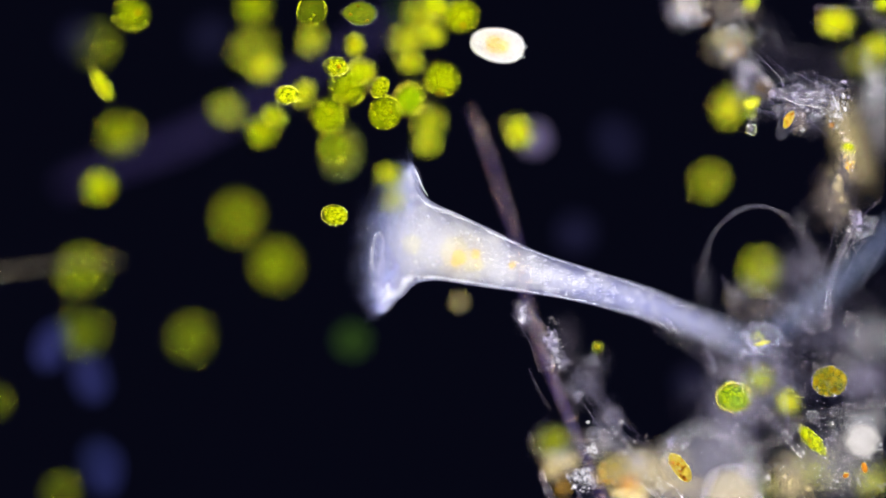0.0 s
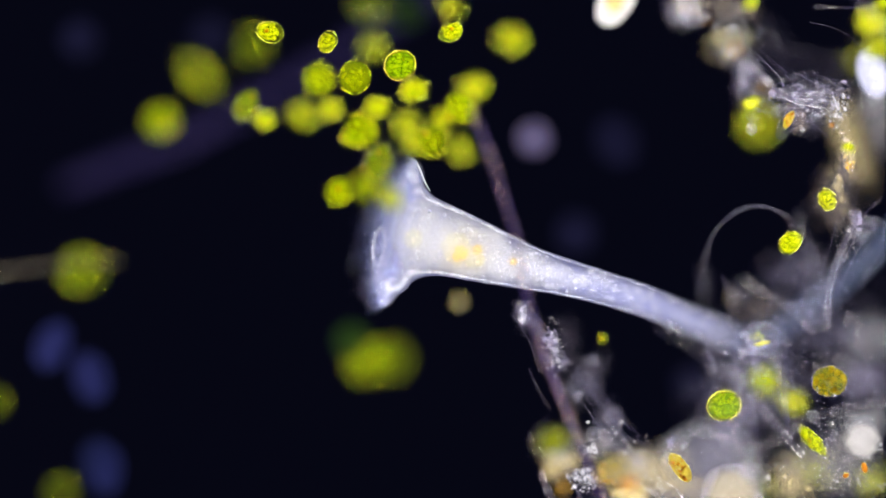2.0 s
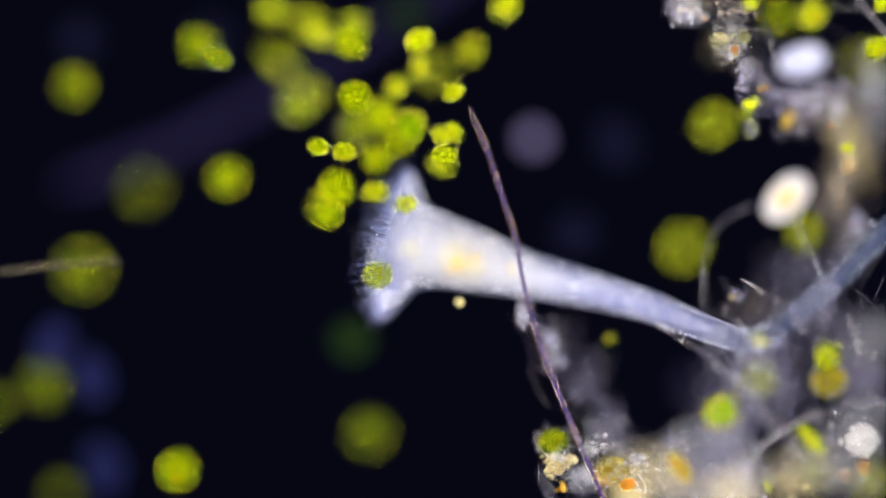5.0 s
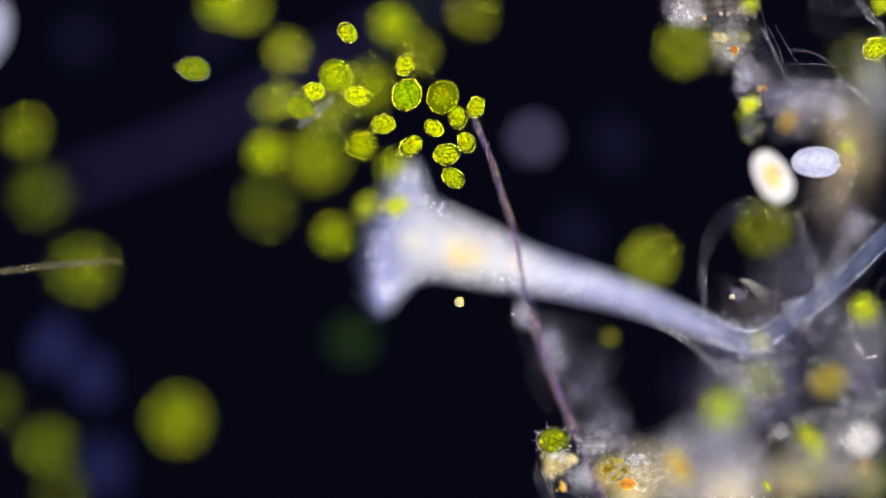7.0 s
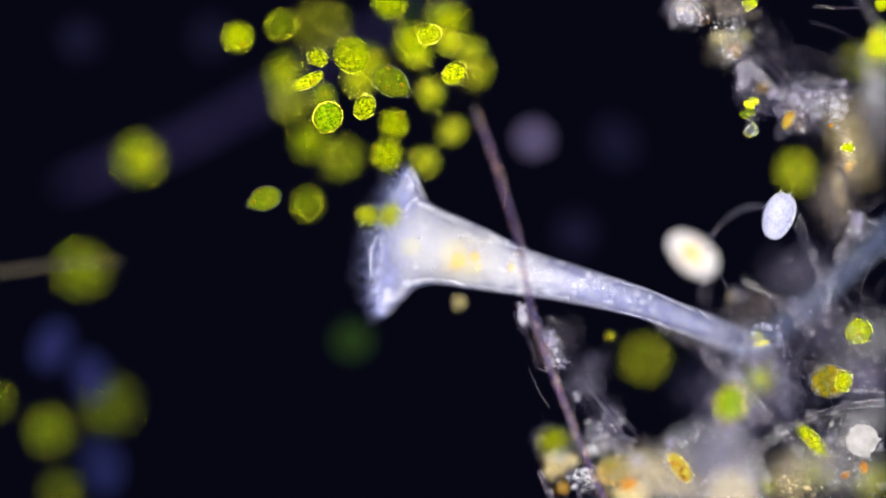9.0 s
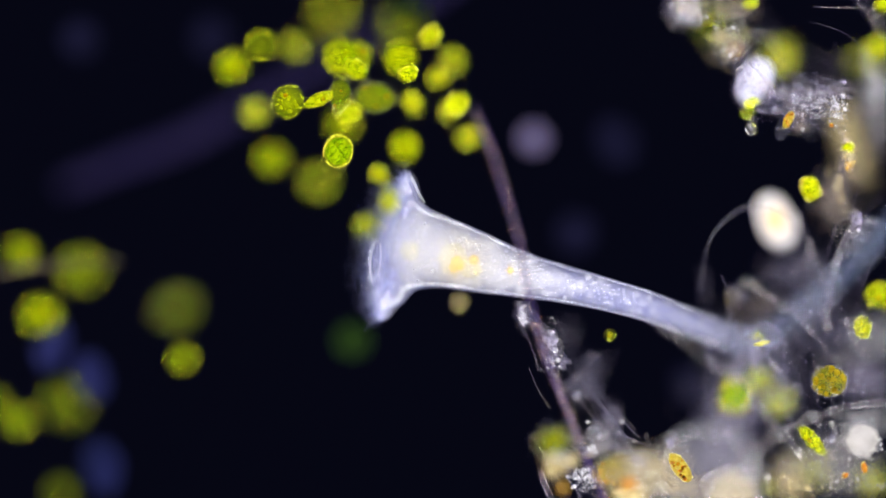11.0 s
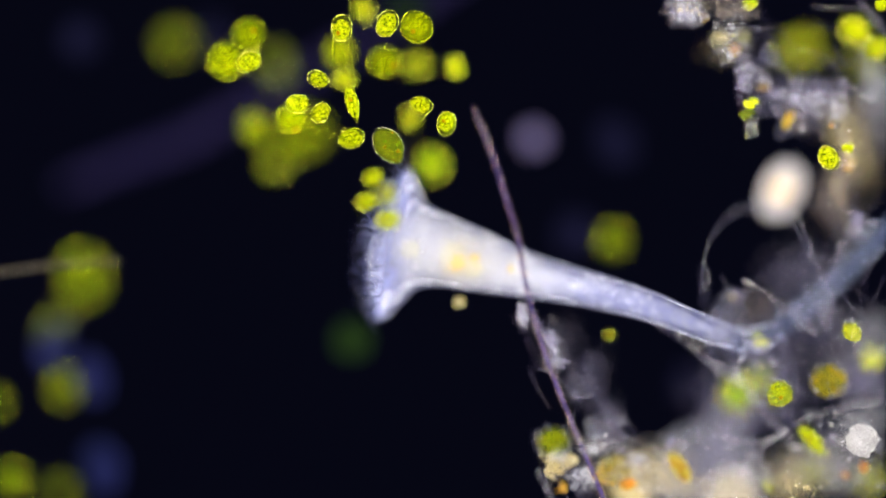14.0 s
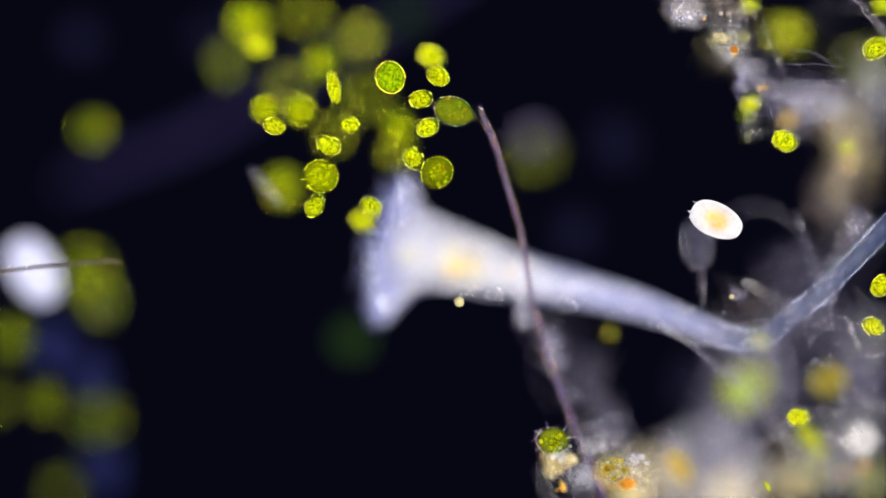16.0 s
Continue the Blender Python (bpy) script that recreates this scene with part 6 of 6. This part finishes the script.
    walk(green_cells[38], swim(38, [(0, 673, 155, 0), (0.5, 685, 187, -96), (1, 772, 200, -77), (1.5, 765, 213, -267), (2, 782, 212, -154), (2.5, 765, 215, -235), (3, 800, 193, 25), (3.5, 805, 170, -144), (4, 800, 165, -96), (6.5, 816, 161, 140), (7, 842, 190, 140), (7.5, 860, 190, -14), (8, 817, 216, 140), (8.5, 785, 215, -94), (9, 800, 232, -151), (11.5, 830, 250, -139), (12, 805, 270, -129), (12.5, 802, 245, -111), (13, 777, 170, -45), (13.5, 655, 135, 35), (14, 567, 200, 65), (14.5, 590, 187, -37), (15, 555, 150, 125), (15.5, 486, 158, 145), (16, 486, 224, 145)]))
    walk(green_cells[39], swim(39, [(0, 720, 70, -184), (0.5, 720, 105, -184), (1, 760, 27, -79), (1.5, 838, 95, -79), (2, 838, 155, -169), (2.5, 874, 163, -75), (3, 903, 20, -77), (3.5, 903, -75, -77), (4, 935, 5, -110), (6.5, 818, 12, 65), (7, 818, -75, 65), (16, 818, -75, 65)]))
    walk(green_cells[40], swim(40, [(0, 745, 25, -208), (0.5, 745, -75, -208), (16, 745, -75, -208)]))
    walk(green_cells[41], swim(41, [(0, 770, 10, -75), (0.5, 770, -75, -75), (16, 770, -75, -75)]))
    walk(green_cells[42], swim(42, [(0, 765, 60, -130), (0.5, 765, -75, -130), (11.5, 765, -75, -130), (12, 780, 100, -119), (12.5, 752, 70, -114), (13, 768, 0, 32), (13.5, 813, 5, 35), (14, 806, 118, -50), (14.5, 770, 130, -54), (15, 737, 120, 125), (15.5, 690, 135, -182), (16, 757, 226, 145)]))
    walk(green_cells[43], swim(43, [(0, 725, 110, -118), (0.5, 682, 102, -75), (1, 685, 110, -308), (1.5, 700, 120, -174), (2, 660, 85, -222), (2.5, 723, 98, 0), (3, 768, 30, -56), (3.5, 778, 8, -98), (4, 780, 110, -166), (6.5, 740, 140, -304), (7, 810, 208, 140), (7.5, 818, 141, 140), (8, 830, 118, -8), (8.5, 820, 125, -195), (9, 830, 90, -159), (11.5, 800, 122, -159), (12, 815, 150, 25), (12.5, 820, 161, -45), (13, 833, 143, -101), (13.5, 803, 170, -198), (14, 790, 219, 65), (14.5, 800, 240, 90), (15, 748, 230, -36), (15.5, 753, 277, 145), (16, 732, 281, 145)]))
    walk(green_cells[44], swim(44, [(0, 815, 28, -75), (0.5, 815, -75, -75), (8.5, 815, -75, -75), (9, 790, 35, -154), (11.5, 710, 45, -310), (12, 725, 130, 25), (12.5, 732, 108, -45), (13, 712, 50, -65), (13.5, 710, 35, -40), (14, 737, 48, 65), (14.5, 752, 95, 15), (15, 752, -75, 15), (16, 752, -75, 15)]))
    walk(green_cells[45], swim(45, [(0, 782, 140, -75), (0.5, 800, 108, -75), (1, 820, 190, -75), (1.5, 842, 140, -75), (2, 815, 190, -75), (2.5, 806, 150, -75), (3, 838, 115, 25), (3.5, 838, -75, 25), (16, 838, -75, 25)]))
    walk(green_cells[46], swim(46, [(0, 760, 218, -194), (0.5, 750, 215, -181), (1, 755, 240, -181), (1.5, 720, 250, -242), (2, 720, 220, -181), (2.5, 712, 255, -219), (3, 735, 230, -129), (3.5, 740, 215, -146), (4, 757, 255, -30), (6.5, 800, 280, 140), (7, 790, 273, 140), (7.5, 758, 265, -79), (8, 712, 270, 140), (8.5, 735, 258, -15), (9, 645, 190, 40), (11.5, 620, 210, -60), (12, 640, 230, 25), (12.5, 627, 238, -45), (13, 681, 222, 32), (13.5, 662, 235, 35), (14, 622, 245, 65), (14.5, 655, 220, -354), (15, 595, 170, 125), (15.5, 560, 180, -299), (16, 650, 170, -299)]))
    walk(green_cells[47], swim(47, [(0, 755, 255, -175), (0.5, 833, 243, -220), (1, 820, 237, -175), (1.5, 808, 255, -220), (2, 815, 265, -220), (2.5, 812, 262, -220), (3, 825, 195, -138), (3.5, 862, 195, 35), (4, 785, 230, -30), (6.5, 778, 242, 140), (7, 768, 227, 140), (7.5, 788, 181, 140), (8, 757, 168, 140), (8.5, 738, 135, 60), (9, 740, 100, -123), (11.5, 705, 162, 15), (12, 672, 280, -85), (12.5, 695, 268, 30), (13, 688, 272, 32), (13.5, 698, 270, -59), (14, 659, 315, 140), (14.5, 612, 320, -299), (15, 607, 337, 125), (15.5, 595, 296, 145), (16, 618, 221, 145)]))
    walk(green_cells[48], swim(48, [(0, 697, 355, 167), (0.5, 675, 345, 180), (1, 695, 340, 180), (1.5, 700, 323, 112), (2, 732, 255, -154), (2.5, 745, 230, -141), (3, 772, 220, 25), (3.5, 755, 172, 35), (4, 768, 193, -30), (6.5, 828, 253, 140), (7, 825, 252, 140), (7.5, 826, 243, 140), (8, 785, 262, -84), (8.5, 790, 260, -237), (9, 753, 286, -151), (11.5, 653, 325, 111), (12, 625, 348, -87), (12.5, 612, 325, -124), (13, 680, 355, 200), (13.5, 676, 348, 202), (14, 685, 345, 192), (14.5, 713, 270, 90), (15, 598, 243, 125), (15.5, 580, 245, -222), (16, 590, 240, -222)]))
    walk(green_cells[49], swim(49, [(0, 690, 310, 133), (0.5, 705, 325, 75), (1, 710, 255, -75), (1.5, 725, 210, -75), (2, 668, 190, -101), (2.5, 632, 161, 0), (3, 620, 140, -262), (3.5, 610, 100, -40), (4, 575, 60, -242), (6.5, 563, 95, 140), (7, 632, 170, 140), (7.5, 662, 113, 140), (8, 617, 147, 140), (8.5, 615, 150, -101), (9, 635, 145, -159), (11.5, 627, 123, 15), (12, 489, 184, 25), (12.5, 455, 212, -88), (13, 400, 190, -326), (13.5, 476, 145, -176), (14, 527, 184, 65), (14.5, 546, 188, 90), (15, 552, 243, 125), (15.5, 527, 272, 145), (16, 582, 258, 145)]))
    walk(green_cells[50], swim(50, [(0, 918, 232, -133), (0.5, 920, 192, -181), (1, 925, 160, -208), (1.5, 920, 118, -166), (2, 905, 70, -181), (2.5, 882, 28, -166), (3, 850, 5, -50), (3.5, 850, -75, -50), (16, 850, -75, -50)]))
    walk(green_cells[51], swim(51, [(0, 420, 385, -378), (0.5, 492, 410, -378), (1, 630, 530, -298), (1.5, 628, 437, -75), (2, 600, 340, -75), (2.5, 600, 265, -75), (3, 640, 265, -210), (3.5, 665, 245, -40), (4, 660, 275, -115), (6.5, 675, 282, 140), (7, 640, 257, 65), (7.5, 505, 125, -181), (8, 478, 181, 140), (8.5, 610, 240, -15), (9, 697, 220, -35), (11.5, 555, 220, -246), (12, 515, 230, -273), (12.5, 583, 270, -45), (13, 570, 275, -229), (13.5, 535, 285, -375), (14, 450, 225, -170), (14.5, 410, 280, -171), (15, 408, 315, -82), (15.5, 420, 262, 70), (16, 468, 193, 70)]))
    walk(green_cells[52], swim(52, [(0, 488, 468, -347), (0.5, 615, 510, -254), (1, 620, 590, -313), (1.5, 590, 640, -431), (2, 650, 640, -347), (2.5, 588, 598, -313), (3, 590, 565, -375), (3.5, 590, 608, -354), (4, 632, 560, -183), (6.5, 688, 362, 140), (7, 700, 297, -47), (7.5, 678, 305, 215), (8, 660, 332, 140), (8.5, 685, 330, 156), (9, 686, 275, -35), (11.5, 720, 260, -97), (12, 672, 340, 98), (12.5, 672, 300, -45), (13, 690, 180, -43), (13.5, 620, 92, -40), (14, 601, 92, -90), (14.5, 555, 85, 15), (15, 512, 117, 125), (15.5, 520, 195, 145), (16, 530, 195, 49)]))
    walk(green_cells[53], swim(53, [(0, 337, 598, -309), (0.5, 210, 595, -321), (1, 300, 555, -321), (1.5, 485, 512, -386), (2, 695, 635, -309), (2.5, 675, 648, -354), (3, 652, 610, -198), (3.5, 700, 633, -330), (4, 655, 640, -264), (6.5, 655, 965, -264), (16, 655, 965, -264)]))
    walk(green_cells[54], swim(54, [(0, 145, 590, -312), (0.5, -85, 590, -312), (3, -85, 590, -312), (3.5, 15, 650, -241), (4, 75, 618, -312), (6.5, 80, 800, -239), (7, 85, 790, -271), (7.5, 80, 780, -250), (8, 82, 780, -239), (8.5, 88, 770, -275), (9, 88, 762, -283), (11.5, 25, 730, -149), (12, 55, 620, -287), (12.5, 65, 605, -233), (13, -85, 605, -233), (14.5, -85, 605, -233), (15, 20, 600, -175), (15.5, 30, 590, -266), (16, 20, 600, -212)]))
    walk(green_cells[55], swim(55, [(0, 1255, 320, -295), (0.5, 1315, 297, 0), (1, 1397, 330, -106), (1.5, 1475, 340, -121), (2, 1464, 353, 0), (2.5, 1457, 360, 0), (3, 1450, 361, -50), (3.5, 1465, 365, -140), (4, 1460, 385, -142), (6.5, 1360, 415, -304), (7, 1355, 400, -304), (7.5, 1390, 385, -304), (8, 1370, 400, -304), (8.5, 1155, 610, -372), (9, 1142, 635, -354), (11.5, 1410, 720, -91), (12, 1375, 682, 25), (12.5, 1393, 660, 30), (13, 1420, 625, -43), (13.5, 1490, 630, 35), (14, 1545, 635, -84), (14.5, 1422, 724, 90), (15, 1425, 735, 125), (15.5, 1420, 725, 145), (16, 1413, 739, 145)]))
    walk(green_cells[56], swim(56, [(0, 1345, 478, -308), (0.5, 1355, 490, -255), (1, 1362, 475, -199), (1.5, 1380, 475, -199), (2, 1398, 430, 0), (2.5, 1395, 385, -255), (3, 1390, 355, -333), (3.5, 1340, 230, -372), (4, 1285, 255, -313), (6.5, 1240, 115, -248), (7, 1210, 85, -287), (7.5, 1385, 55, -93), (8, 1450, 110, -218), (8.5, 1395, 365, -298), (9, 1408, 305, -268), (11.5, 1453, 338, 15), (12, 1482, 338, 25), (12.5, 1485, 320, -45), (13, 1468, 295, -43), (13.5, 1470, 283, 35), (14, 1467, 280, 65), (14.5, 1418, 266, 90), (15, 1437, 266, -23), (15.5, 1445, 270, -16), (16, 1388, 250, 145)]))
    walk(green_cells[57], swim(57, [(0, 1395, 712, -101), (0.5, 1398, 713, -118), (1, 1408, 708, -148), (1.5, 1408, 718, -161), (2, 1405, 712, -161), (2.5, 1655, 712, -161), (8, 1655, 712, -161), (8.5, 1465, 678, -151), (9, 1655, 678, -151), (15.5, 1655, 678, -151), (16, 1560, 505, 145)]))
    walk(green_cells[58], swim(58, [(0, 1290, 190, -208), (0.5, 1370, 220, -293), (1, 1382, 92, -270), (1.5, 1395, 150, -208), (2, 1345, 215, -326), (2.5, 1370, 230, -270), (3, 1360, 240, -301), (3.5, 1422, 12, -79), (4, 1440, 78, -30), (6.5, 1440, -75, -30), (8, 1440, -75, -30), (8.5, 1485, 15, -106), (9, 1560, 70, -35), (11.5, 1360, 100, -278), (12, 1380, 85, -196), (12.5, 1395, 100, -216), (13, 1420, 105, -261), (13.5, 1460, 115, -211), (14, 1420, 85, -294), (14.5, 1420, -75, -294), (15, 1445, 110, -201), (15.5, 1415, 85, -286), (16, 1395, 60, -181)]))
    walk(green_cells[59], swim(59, [(0, 1480, 40, -133), (0.5, 1440, 55, -246), (1, 1440, 15, -208), (1.5, 1525, 30, -181), (2, 1545, 40, -133), (2.5, 1545, -75, -133), (13.5, 1545, -75, -133), (14, 1515, 55, -68), (14.5, 1515, -75, -68), (16, 1515, -75, -68)]))


motions()
